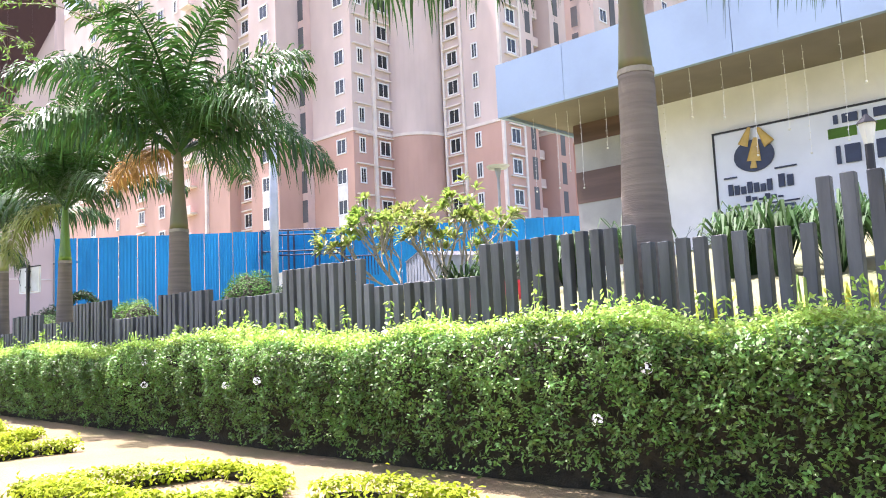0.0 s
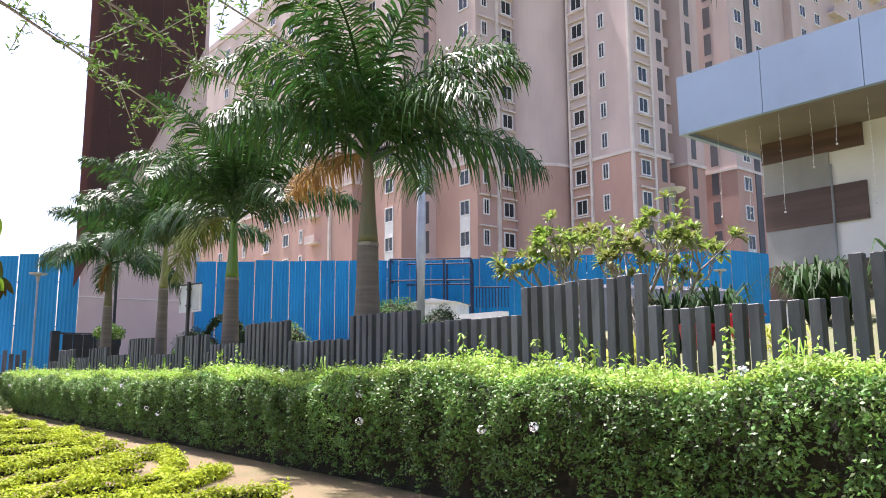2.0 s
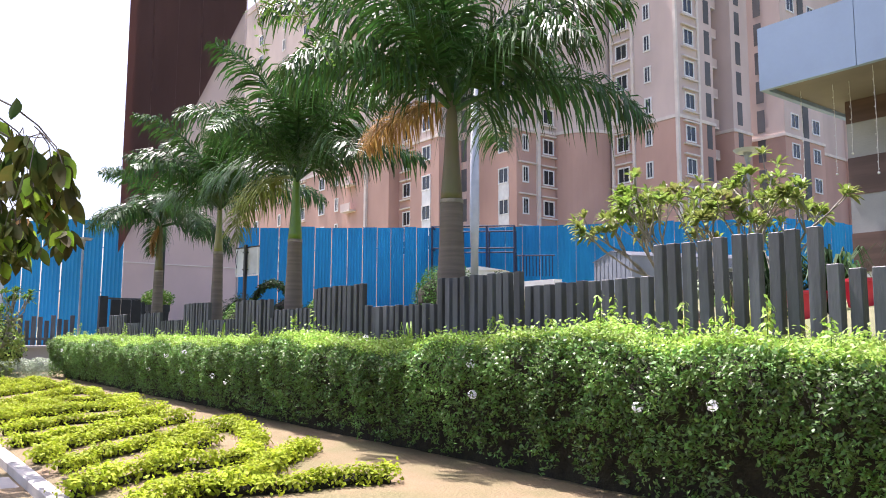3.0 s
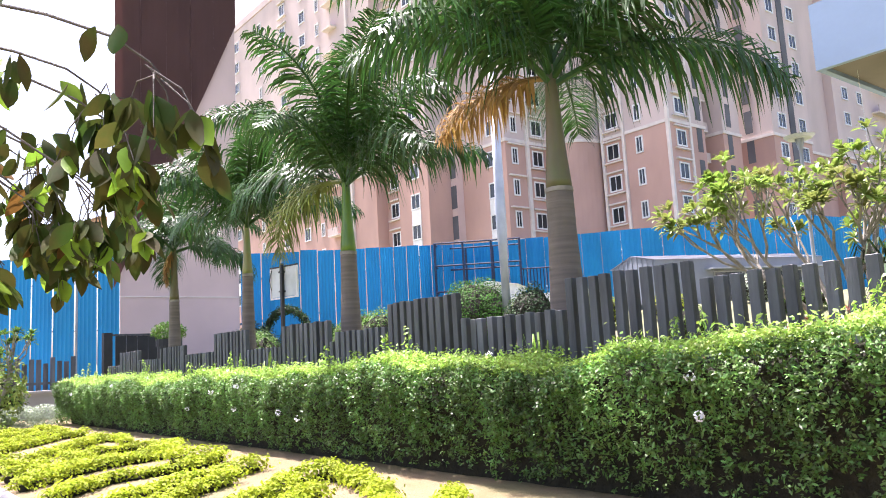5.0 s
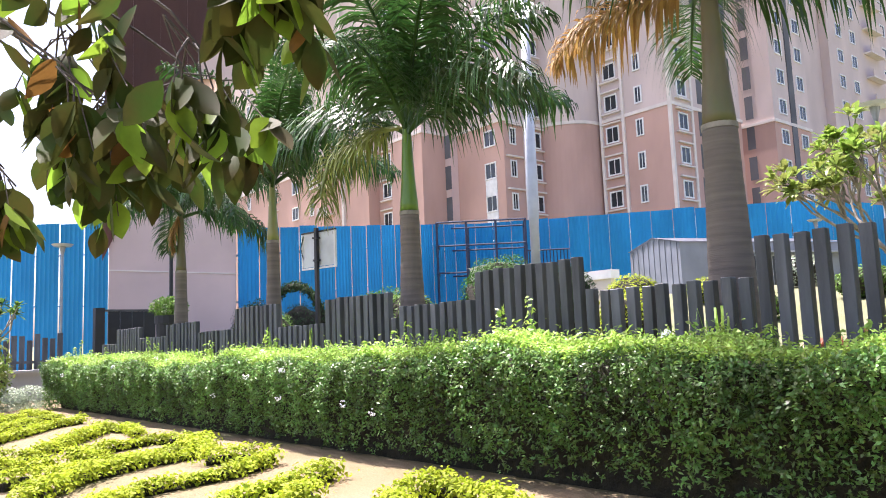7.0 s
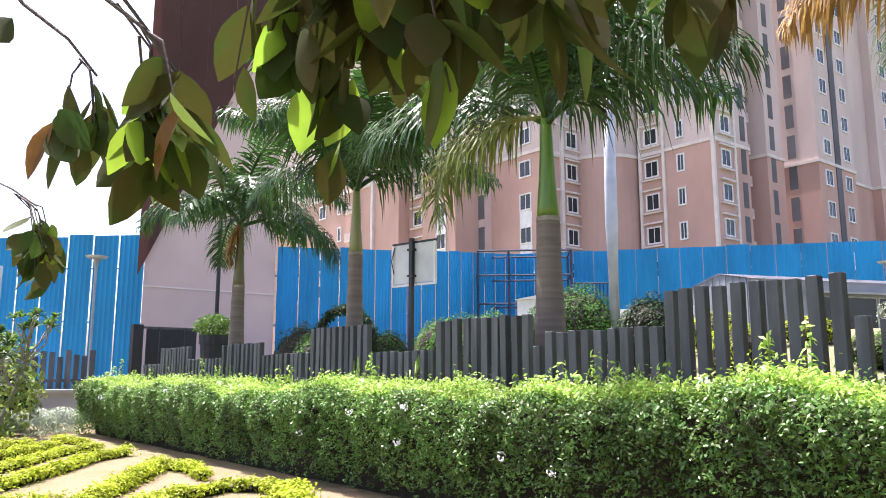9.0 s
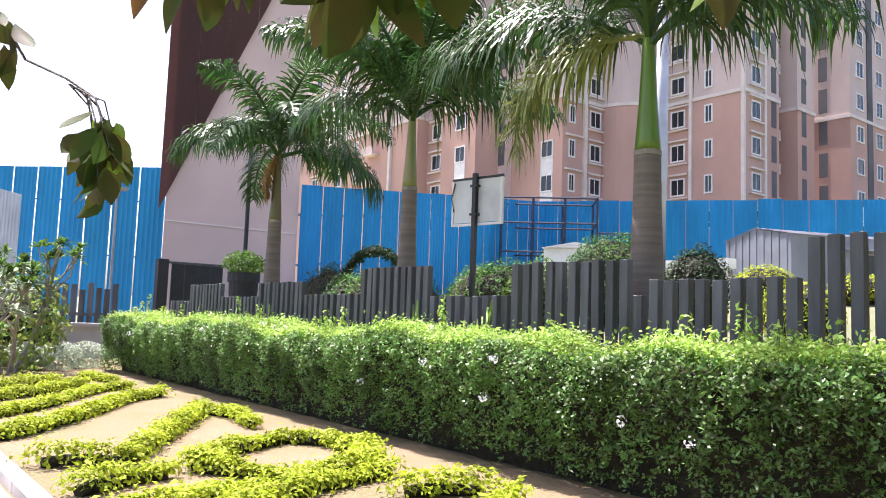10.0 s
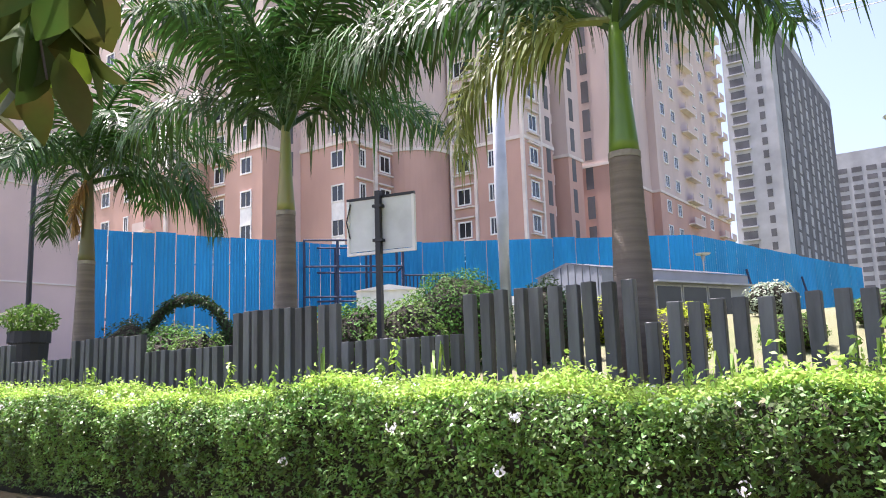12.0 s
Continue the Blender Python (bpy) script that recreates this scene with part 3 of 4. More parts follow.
def build_far_towers():
    t = thing("unfinished_tower", "grey unfinished tower with bare window openings far off", "building")
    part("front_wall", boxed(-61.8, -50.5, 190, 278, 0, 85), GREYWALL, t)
    # thin dark skin: the shade on this side is put into its colour
    part("side_wall", boxed(-50.5, -50.3, 196, 277, 0, 82), DARKGREY, t)
    # flat dark panels on the wall paint the shaded insides of the openings
    op = data_of("opening", boxed(-1.6, 1.6, -0.1, 0.1, -0.9, 0.9), DARKGREY)
    sm = data_of("opening", boxed(-0.6, 0.6, -0.1, 0.1, -0.9, 0.9), DARKGREY)
    sl = data_of("slab_edge", boxed(-2.0, 2.0, -0.7, 0.1, -0.15, 0.15), GREYWALL)
    pc = data_of("light_panel", boxed(-1.4, 1.4, -0.1, 0.05, -1.2, 1.2), GREYWALL)
    for i in range(23):
        z = 8 + 3.15 * i
        share("opening", op, t, pose(-58.8, 190, z))
        share("slab_edge", sl, t, pose(-58.8, 190, z - 1.25))
        share("opening", sm, t, pose(-53.6, 190, z))
        for k in range(8):
            share("light_panel", pc, t, pose(-50.3, 203 + 9 * k, z, 0, 0, 90))
    for k in range(5):
        part("roof_core", boxed(-62 + 2.0 * k, -60.6 + 2.0 * k, 200 + 9 * k, 206 + 9 * k, 85, 87 + 2.5 * ((k * 7) % 3)), GREYWALL, t)
    f = thing("apartment_tower", "pale distant apartment tower beside the grey one", "building")
    part("wall", boxed(-55, -35, 300, 320, 0, 72), GREYWALL, f)
    for i in range(18):
        for k in range(4):
            share("opening", op, f, pose(-52 + 4.6 * k, 300, 11 + 3.2 * i))
    c = thing("tower_crane", "thin lattice tower crane above the far towers", "crane", (-10, 330, 0))
    bm = bmesh.new()
    for dx in (-0.8, 0.8):
        tube(bm, [(dx, 0, 0), (dx, 0, 150)], 0.18, 4)
    for i in range(30):
        tube(bm, [(-0.8, 0, 5 * i), (0.8, 0, 5 * i + 5)], 0.1, 4)
    part("mast", bm, PALEMETAL, c)
    bm = bmesh.new()
    tube(bm, [(-75, 0, 136), (20, 0, 136)], 0.22, 4)
    tube(bm, [(-75, 0, 138), (0, 0, 139)], 0.22, 4)
    for i in range(36):
        tube(bm, [(-75 + 2.08 * i, 0, 136), (-73.9 + 2.08 * i, 0, 138.3), (-72.9 + 2.08 * i, 0, 136)], 0.09, 3)
    part("jib", bm, PALEMETAL, c)


def build_plain_tower():
    t = thing("plain_tower", "blank mauve tower wall with a chipped white joint line", "building")
    bm = bmesh.new()
    ring = [(-39.4, 9.05), (-39.4, 14.25), (-52.0, 19.5), (-52.0, 14.2)]
    lo, hi = [bm.verts.new((*p, 0)) for p in ring], [bm.verts.new((*p, 25)) for p in ring]
    for k in range(4):
        bm.faces.new((lo[k], lo[(k + 1) % 4], hi[(k + 1) % 4], hi[k]))
    bm.faces.new(hi)
    bmesh.ops.recalc_face_normals(bm, faces=bm.faces[:])
    part("wall", bm, MAUVE, t)
    part("joint", boxed(-39.41, -39.37, 9.05, 14.25, 4.35, 4.4), CREAM, t)
    part("joint", boxed(-39.41, -39.37, 9.05, 14.25, 7.55, 7.6), CREAM, t)
    n = thing("brown_net", "dark brown site netting hung over the blank tower wall", "netting")
    strips, per = 5, 4
    for s in range(strips):
        bm = bmesh.new()
        rows = []
        for i in range(per + 1):
            f = (s + (i / per) * 0.995) / strips
            zb = 4.7 + 12.6 * f
            rows.append([bm.verts.new((-39.2 + 0.04 * math.sin(11 * f + 0.4 * j) + 0.01 * (s % 2), 8.75 + 5.5 * f, zb + (24.6 - zb) * j / 12)) for j in range(13)])
        for p, q in zip(rows, rows[1:]):
            for j in range(12):
                bm.faces.new((p[j], q[j], q[j + 1], p[j + 1]))
        bmesh.ops.solidify(bm, geom=bm.faces[:], thickness=0.02)
        part("net_strip", bm, NET, n)


build_tower()
build_second_tower()
build_far_towers()
build_plain_tower()

# ---- clubhouse ----
CW = 20.4                      # its front wall


def build_clubhouse():
    c = thing("clubhouse", "white clubhouse with brown stripes under a blue grey canopy", "building")
    part("wall", boxed(-13.4, 6.0, CW, 33.0, 0, 7.4), CLUBWALL, c)
    part("canopy_soffit", boxed(-13.95, 6.0, 17.55, 33.0, 7.35, 7.5), SOFFIT, c, "tan soffit")
    for i in range(9):
        x0 = -14.1 + 2.35 * i
        part("fascia_panel", boxed(x0, x0 + 2.335, 17.4, 17.55, 7.25, 8.85), FASCIA, c, "blue grey metal fascia panel")
    part("fascia_panel", boxed(-14.1, -13.95, 17.56, 33.0, 7.25, 8.85), FASCIA, c)
    part("canopy_roof", boxed(-13.95, 6.0, 17.55, 33.0, 8.6, 8.8), GREYM, c)
    for z0, z1 in ((2.85, 3.85), (4.85, 5.83), (6.75, 7.36)):
        part("stripe", boxed(-13.42, -10.7, CW - 0.08, CW - 0.004, z0, z1), BAR, c, "dark brown stripe panel")
    for z0, z1 in ((3.85, 4.85), (5.83, 6.75)):
        part("stripe", boxed(-13.42, -11.6, CW - 0.05, CW - 0.004, z0, z1), CONCRETE, c, "weathered grey panel")
    part("downpipe", tubes([(-11.55, CW - 0.08, 0), (-11.55, CW - 0.08, 6.4)], 0.035, 8), GREYM, c)
    s = thing("wall_sign", "large white sign panel with dark relief lettering on the clubhouse wall", "sign", (-8.9, CW - 0.06, 3.75))
    part("panel", boxed(0, 7.2, -0.06, 0.05, 0, 2.35, bevel=0.01), SIGN, s)
    bm = bmesh.new()
    box(bm, -0.05, 0, -0.08, 0.05, 0, 2.35)
    box(bm, -0.05, 7.2, -0.08, 0.05, 2.35, 2.4)
    part("frame", bm, BLACK, s)
    bm = bmesh.new()
    bmesh.ops.create_cone(bm, cap_ends=True, segments=40, radius1=0.5, radius2=0.5, depth=0.06, matrix=Matrix.Translation((1.05, -0.09, 1.6)) @ pose(0, 0, 0, 90) @ Matrix.Diagonal((1.05, 0.85, 1, 1)))
    part("roundel", bm, INK, s, "dark blue roundel")
    bm = bmesh.new()
    for dx, dz, w, h, r in ((0.0, 0.1, 0.2, 0.62, 8), (-0.2, 0.48, 0.15, 0.5, 25), (0.25, 0.42, 0.16, 0.55, -30), (-0.05, -0.22, 0.1, 0.35, 5)):
        q = bmesh.ops.create_cone(bm, cap_ends=True, segments=5, radius1=w, radius2=w * 0.3, depth=h, matrix=Matrix.Translation((1.1 + dx, -0.15, 1.65 + dz)) @ pose(0, 0, 0, 0, r, 0) @ Matrix.Diagonal((1, 0.2, 1, 1)))
    part("emblem", bm, GOLD, s, "gold emblem")
    # lettering of the mark as plain bars
    bars = [(0.3, 1.5, 0.62, 0.92), (1.62, 2.05, 0.66, 1.0), (0.75, 1.75, 0.4, 0.55), (0.25, 2.1, 0.27, 0.31), (0.25, 2.1, 0.05, 0.09), (0.2, 0.55, 1.08, 1.12), (1.55, 2.1, 1.15, 1.19), (0.9, 2.0, 0.14, 0.22)]
    for a, b, z0, z1 in bars:
        n = max(1, int((b - a) / 0.16)) if z1 - z0 > 0.1 else 1
        w = (b - a) / n
        for i in range(n):
            part("letter_bar", boxed(a + w * i, a + w * (i + (0.72 if n > 1 else 1)), -0.11, -0.06, z0, z1 - (0.05 * (i % 3) if n > 1 else 0)), INK, s)
    for i, (a, w) in enumerate(((3.05, 0.1), (3.25, 0.35), (3.7, 0.12), (3.95, 0.35), (4.45, 0.12), (4.7, 0.4), (5.3, 0.3))):
        part("letter_bar", boxed(a, a + w, -0.11, -0.06, 1.0, 1.45), INK, s)
        part("letter_bar", boxed(a, a + w, -0.11, -0.06, 2.0, 2.22), INK, s)
    part("green_patch", boxed(2.9, 3.55, -0.09, -0.06, 1.65, 1.9), LEAF_PALE, s)
    part("green_patch", boxed(3.8, 4.6, -0.09, -0.06, 1.65, 1.9), LEAF_PALE, s)
    rng = random.Random(5)
    for i in range(22):
        x = -13.7 + 0.66 * i + rng.uniform(-0.15, 0.15)
        ln = rng.uniform(1.0, 2.6)
        y = 17.9 + rng.uniform(0, 0.8)
        sl = thing("string_light", "thin hanging string of small bulbs under the canopy", "string lights", (x, y, 7.35), group="hanging light strings")
        bm = bmesh.new()
        tube(bm, [(0, 0, 0), (0.02, 0, -ln / 2), (0, 0, -ln)], 0.005, 4)
        part("cord", bm, WHITE, sl)
        bm = bmesh.new()
        k = int(ln / 0.16)
        for j in range(k):
            bmesh.ops.create_icosphere(bm, subdivisions=1, radius=0.015, matrix=Matrix.Translation((0.012 * (-1) ** j, 0, -0.16 * (j + 1))))
        bmesh.ops.create_icosphere(bm, subdivisions=2, radius=0.03, matrix=Matrix.Translation((0, 0, -ln - 0.05)))
        part("bulb_chain", bm, BULB, sl)["kind"] = "stuff"


build_clubhouse()

# ---- plants ----


def bush(name, label, x, y, rx, ry, h, material, n=2500, size=0.09, seed=0, category="shrub", z=None, stems=True, slim=0.5):
    """A shrub: short stems and a lumpy crown of many leaves, thinner inside."""
    rng = np.random.default_rng(seed + 100)
    z = gz(x, y) - 0.03 if z is None else z
    b = thing(name, label, category, (x, y, z))
    if stems:
        for i in range(6):
            a = i * 1.05 + seed
            bm = bmesh.new()
            tube(bm, [(0.05 * math.cos(a), 0.05 * math.sin(a), 0), (0.3 * rx * math.cos(a), 0.3 * ry * math.sin(a), 0.4 * h), (0.65 * rx * math.cos(a), 0.65 * ry * math.sin(a), 0.8 * h)], [0.025, 0.018, 0.008], 5)
            part("stem", bm, BARK, b)
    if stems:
        # dark lump inside the crown, its colour standing for shade among the leaves
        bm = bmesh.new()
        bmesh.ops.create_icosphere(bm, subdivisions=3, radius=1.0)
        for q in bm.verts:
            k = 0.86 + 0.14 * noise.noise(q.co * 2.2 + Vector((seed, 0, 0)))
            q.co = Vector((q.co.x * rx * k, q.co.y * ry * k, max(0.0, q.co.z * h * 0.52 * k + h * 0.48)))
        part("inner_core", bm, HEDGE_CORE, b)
    n = int(n * 1.3)
    d = rng.normal(0, 1, (n, 3))
    d /= np.linalg.norm(d, axis=1)[:, None]
    lump = 1 + 0.07 * np.sin(4 * d[:, 0] + seed) * np.sin(5 * d[:, 1] + 2 * seed) + 0.05 * np.sin(9 * d[:, 0] + 6 * d[:, 2])
    r = (rng.uniform(0.45, 1, n) ** 0.4) * lump
    c = d * r[:, None] * np.array([rx, ry, h * 0.52]) + np.array([0, 0, h * 0.5])
    c[:, 2] = np.maximum(c[:, 2], 0.03)
    v, f = leaves(rng, c, d + np.array([0, 0, 0.5]), size, size * slim, 0.5)
    mesh_from("leaves", v, f, material, b)
    return b


def tuft(name, label, x, y, r, h, material, n=60, width=0.035, seed=0, category="plant", z=None, droop=0.5):
    """A clump of long arching blades from one foot."""
    rng = random.Random(seed)
    z = gz(x, y) - 0.02 if z is None else z
    b = thing(name, label, category, (x, y, z), group="bank planting")
    v, f = [], []
    for i in range(n):
        a, ln = rng.uniform(0, 6.283), rng.uniform(0.6, 1.0)
        rr, hh = r * rng.uniform(0.3, 1.0), h * ln
        ca, sa = math.cos(a), math.sin(a)
        w = width * rng.uniform(0.7, 1.2)
        k = len(v)
        pts = [(0.06, 0.0, w * 0.6), (0.45 * rr, 0.75 * hh, w), (0.8 * rr, hh, w * 0.8), (rr, hh * (1 - droop * rng.uniform(0.2, 0.8)), w * 0.1)]
        for d, zz, ww in pts:
            v += [(d * ca - ww * sa, d * sa + ww * ca, zz), (d * ca + ww * sa, d * sa - ww * ca, zz)]
        f += [(k + 2 * j, k + 2 * j + 1, k + 2 * j + 3, k + 2 * j + 2) for j in range(3)]
    mesh_from("blade_clump", v, f, material, b)["kind"] = "stuff"
    return b


def branching(bm, rng, p, d, length, radius, depth, tips, spread=0.6, up=0.2):
    q = p + d * length
    mid = p.lerp(q, 0.5) + Vector((rng.uniform(-1, 1), rng.uniform(-1, 1), rng.uniform(-0.5, 0.5))) * length * 0.08
    tube(bm, [p, mid, q], [radius, radius * 0.85, radius * 0.7], 6)
    if depth == 0:
        tips.append((q, d))
        return
    for k in range(rng.choice((2, 3))):
        nd = (d + Vector((rng.uniform(-1, 1), rng.uniform(-1, 1), rng.uniform(-0.6, 0.8))) * spread + Vector((0, 0, up))).normalized()
        branching(bm, rng, q, nd, length * rng.uniform(0.6, 0.9), radius * 0.68, depth - 1, tips, spread, up)


def rosette(rng, c, d, n, length, width):
    """Long blunt leaves round a twig's tip, as folded strips of quads."""
    v, f = [], []
    q = d.to_track_quat("Z", "Y")
    for i in range(n):
        a = 2.4 * i + rng.uniform(-0.3, 0.3)
        tilt = rng.uniform(0.2, 1.2)
        ln = length * rng.uniform(0.7, 1.15)
        out = q @ Vector((math.cos(a) * math.cos(tilt), math.sin(a) * math.cos(tilt), math.sin(tilt)))
        side = out.cross(Vector((0, 0, 1))).normalized()
        nrm = side.cross(out).normalized()
        k = len(v)
        for s, w, dr in ((0.06, 0.2, 0), (0.4, 0.85, 0.0), (0.75, 1.0, 0.06), (1.0, 0.15, 0.18)):
            p = c + out * ln * s - Vector((0, 0, dr * ln))
            v += [p - side * width * w / 2 + nrm * 0.12 * width * w, p, p + side * width * w / 2 + nrm * 0.12 * width * w]
        for j in range(3):
            f += [(k + 3 * j, k + 3 * j + 1, k + 3 * j + 4, k + 3 * j + 3), (k + 3 * j + 1, k + 3 * j + 2, k + 3 * j + 5, k + 3 * j + 4)]
    return v, f


def build_frangipani(name, label, x, y, h, spread, seed, trunks=4, depth=3, leaf=0.26, material=None, z=None, n=9):
    rng = random.Random(seed)
    z = gz(x, y) - 0.03 if z is None else z
    t = thing(name, label, "tree", (x, y, z))
    bm, tips = bmesh.new(), []
    for i in range(trunks):
        a = 6.283 * i / trunks + rng.uniform(-0.4, 0.4)
        branching(bm, rng, Vector((0.1 * math.cos(a), 0.1 * math.sin(a), 0)), Vector((spread * math.cos(a), spread * math.sin(a), 1)).normalized(), h * 0.36, 0.05 * h / 2.5, depth, tips, 0.7, 0.25)
    part("branch_frame", bm, BARK, t, "pale grey forking branches")
    v, f = [], []
    for p, d in tips:
        vv, ff = rosette(rng, p, d, n, leaf, leaf * 0.3)
        f += [tuple(i + len(v) for i in q) for q in ff]
        v += vv
    mesh_from("leaves", v, f, material or LEAF_PLUM, t)
    return t


build_frangipani("frangipani", "frangipani tree with bare grey branches and yellow green leaves", -12.0, 12.3, 2.75, 0.75, 11, trunks=6, depth=4, leaf=0.24, n=12)
build_frangipani("frangipani", "small frangipani with white washed leaves beside the low wall", -27.6, 2.6, 2.3, 0.5, 12, trunks=3, depth=3, leaf=0.2, material=LEAF_PALE, n=15)
build_frangipani("frangipani", "small silvery shrub tree beside the low wall", -26.3, 1.5, 1.7, 0.6, 13, trunks=4, depth=3, leaf=0.18, material=LEAF_SILVER, n=15)
build_frangipani("sapling", "thin sapling standing in the bare soil", -24.2, 1.75, 1.1, 0.15, 14, trunks=1, depth=2, leaf=0.15, material=LEAF_PALE)


def build_arch():
    x, y = -30.2, 11.9
    a = thing("topiary_arch", "dark leafy topiary arch on the bank", "topiary", (x, y, gz(x, y) - 0.05))
    top, r = 3.12 - gz(x, y), 1.3
    pts = [(r * math.cos(math.pi * i / 16), 0.25 * math.cos(math.pi * i / 16), top - r + r * math.sin(math.pi * i / 16)) for i in range(17)]
    pts = [(r, 0.25, 0)] + pts + [(-r, -0.25, 0)]
    # near-black tube: shade within the arch's leaves, put in as colour
    part("core", tubes(pts, 0.10, 8), HEDGE_CORE, a)
    rng = np.random.default_rng(9)
    P = np.array(pts)
    k = rng.integers(0, len(P) - 1, 2600)
    u = rng.uniform(0, 1, 2600)[:, None]
    c = P[k] * (1 - u) + P[k + 1] * u
    d = rng.normal(0, 1, (2600, 3))
    d /= np.linalg.norm(d, axis=1)[:, None]
    v, f = leaves(rng, c + d * rng.uniform(0.08, 0.2, 2600)[:, None], d, 0.09, 0.05)
    mesh_from("leaves", v, f, LEAF_DARK, a)


build_arch()
# place, half widths, height of the top above datum, leaf, number, leaf size
for i, (x, y, rx, ry, top, m, n, s) in enumerate((
        (-25.2, 16.1, 1.5, 1.0, 3.62, LEAF_SHRUB, 9000, 0.085), (-22.8, 16.3, 0.85, 0.7, 3.2, LEAF_DARK, 4500, 0.085),
        (-23.7, 10.8, 0.95, 0.65, 2.5, LEAF_SHRUB, 4000, 0.085), (-22.4, 10.5, 0.85, 0.6, 2.45, LEAF_PALE, 3400, 0.085), (-24.9, 11.3, 0.95, 0.65, 2.5, LEAF_PALE, 3400, 0.085), (-26.3, 12.2, 0.8, 0.6, 2.5, LEAF_SHRUB, 2400, 0.085),
        (-27.4, 9.5, 0.8, 0.6, 2.22, LEAF_SHRUB, 3000, 0.08), (-28.8, 10.3, 0.9, 0.7, 2.35, LEAF_DARK, 3000, 0.08), (-26.0, 9.0, 0.9, 0.5, 2.1, LEAF_PALE, 2600, 0.08), (-31.6, 11.3, 1.0, 0.8, 2.72, LEAF_DARK, 3200, 0.085),
        (-22.6, 19.0, 0.9, 0.7, 2.95, YELLOW_LEAF, 2400, 0.08), (-19.2, 14.2, 0.8, 0.6, 2.2, YELLOW_LEAF, 2000, 0.08), (-20.8, 20.4, 0.8, 0.7, 2.75, YELLOW_LEAF, 2000, 0.08),
        (-17.6, 16.8, 0.7, 0.6, 2.1, LEAF_PALE, 1500, 0.08), (-16.2, 19.5, 0.8, 0.6, 2.6, LEAF_PALE, 1800, 0.09), (-19.3, 23.0, 0.75, 0.6, 3.35, LEAF_SILVER, 1500, 0.1),
        (-33.0, 12.4, 0.9, 0.7, 2.6, LEAF_DARK, 2200, 0.085), (-34.6, 14.6, 1.0, 0.8, 2.85, LEAF_DARK, 2200, 0.09), (-31.8, 14.6, 0.9, 0.7, 2.65, LEAF_SHRUB, 2600, 0.09))):
    bush("shrub", "rounded leafy shrub on the bank behind the fence", x, y, rx, ry, top - gz(x, y), m, n, s, seed=i)

rng = random.Random(21)
for i in range(34):
    x, y = rng.uniform(-11.5, -0.5), rng.uniform(6.9, 9.0)
    if abs(x + 3.6) > 0.5 or y > 7.2:
        tuft("striped_grass", "yellow green striped grass clump on the bank", x, y, 0.5, rng.uniform(0.6, 0.85), LEAF_VAR, 46, 0.03, seed=i)
for i in range(22):
    x, y = rng.uniform(-11.5, -0.5), rng.uniform(11.2, 12.9)
    tuft("fan_palm", "dark green fan palm clump on the bank", x, y, 0.8, rng.uniform(0.9, 1.25), LEAF_DARK, 90, 0.028, seed=50 + i, droop=0.6)
for i in range(8):
    tuft("bronze_bromeliad", "bronze bladed plant under the frangipani", -14.4 + 0.45 * i, 11.2 + 0.3 * (i % 2), 0.35, 0.5, REDLEAF, 26, 0.05, seed=80 + i)
for i in range(26):
    x = -27.5 + 1.05 * i + rng.uniform(-0.4, 0.4)
    tuft("broad_grass", "broad bladed green plant between hedge and fence", x, 5.42 + rng.uniform(-0.03, 0.03), 0.22, rng.uniform(1.15, 1.45), HEDGE_TOP, 8, 0.013, seed=100 + i, z=0, droop=0.3)
for i in range(7):
    bush("silver_shrub", "low silvery ground shrub beside the hedge end", -28.9 + 0.25 * (i % 3), 0.6 + 0.6 * i, 0.5, 0.45, 0.55, LEAF_SILVER, 1300, 0.08, seed=140 + i, stems=False, slim=0.25)
bush("shrub", "loose leafy shrub near the low wall", -30.2, 3.2, 0.9, 0.8, 1.5, LEAF_PALE, 1800, 0.1, seed=160)
bush("shrub", "airy green shrub before the low wall", -28.2, 2.9, 0.95, 0.8, 2.0, LEAF_PLUM, 750, 0.15, seed=162, stems=False)
bush("shrub", "loose leafy shrub near the low wall", -29.6, 1.4, 0.9, 0.8, 1.3, LEAF_PALE, 1600, 0.1, seed=161)

# ---- golden border plants on the soil ----


def duranta(points, closed, seed, width=0.19, height=0.115):
    rng = np.random.default_rng(seed + 300)
    d = thing("golden_duranta_row", "low clipped golden green border row in bare soil", "border plant", group="golden border rows")
    P = [Vector((x, y, 0.0)) for x, y in points]
    if closed:
        P.append(P[0])
    # resample
    S = []
    for a, b in zip(P, P[1:]):
        k = max(1, int((b - a).length / 0.12))
        S += [a.lerp(b, i / k) for i in range(k)]
    S.append(P[-1])
    # dark tube under the leaves paints the shade inside the row
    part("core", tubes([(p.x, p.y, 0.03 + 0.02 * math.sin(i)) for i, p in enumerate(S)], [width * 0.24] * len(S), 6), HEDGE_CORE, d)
    A = np.array([tuple(p) for p in S])
    n = int(len(S) * 0.12 * 1100)
    k = rng.integers(0, len(A), n)
    wob = 1 + 0.28 * np.sin(1.9 * A[k, 0] + 2.7 * A[k, 1] + seed) + 0.2 * np.sin(7 * A[k, 0] - 5 * A[k, 1])
    a = rng.uniform(0, math.pi, n)
    r = rng.uniform(0.75, 1.05, n) * wob
    c = A[k] + rng.normal(0, 1, (n, 3)) * np.array([0.045, 0.045, 0.015])
    ang = rng.uniform(0, 2 * math.pi, n)
    c[:, 0] += np.cos(ang) * np.cos(a) * r * width * 0.55
    c[:, 1] += np.sin(ang) * np.cos(a) * r * width * 0.55
    c[:, 2] = np.abs(np.sin(a)) * r * height + 0.02 + rng.exponential(0.012, n)
    nr = np.stack([np.cos(ang) * np.cos(a), np.sin(ang) * np.cos(a), np.sin(a) + 0.3], 1)
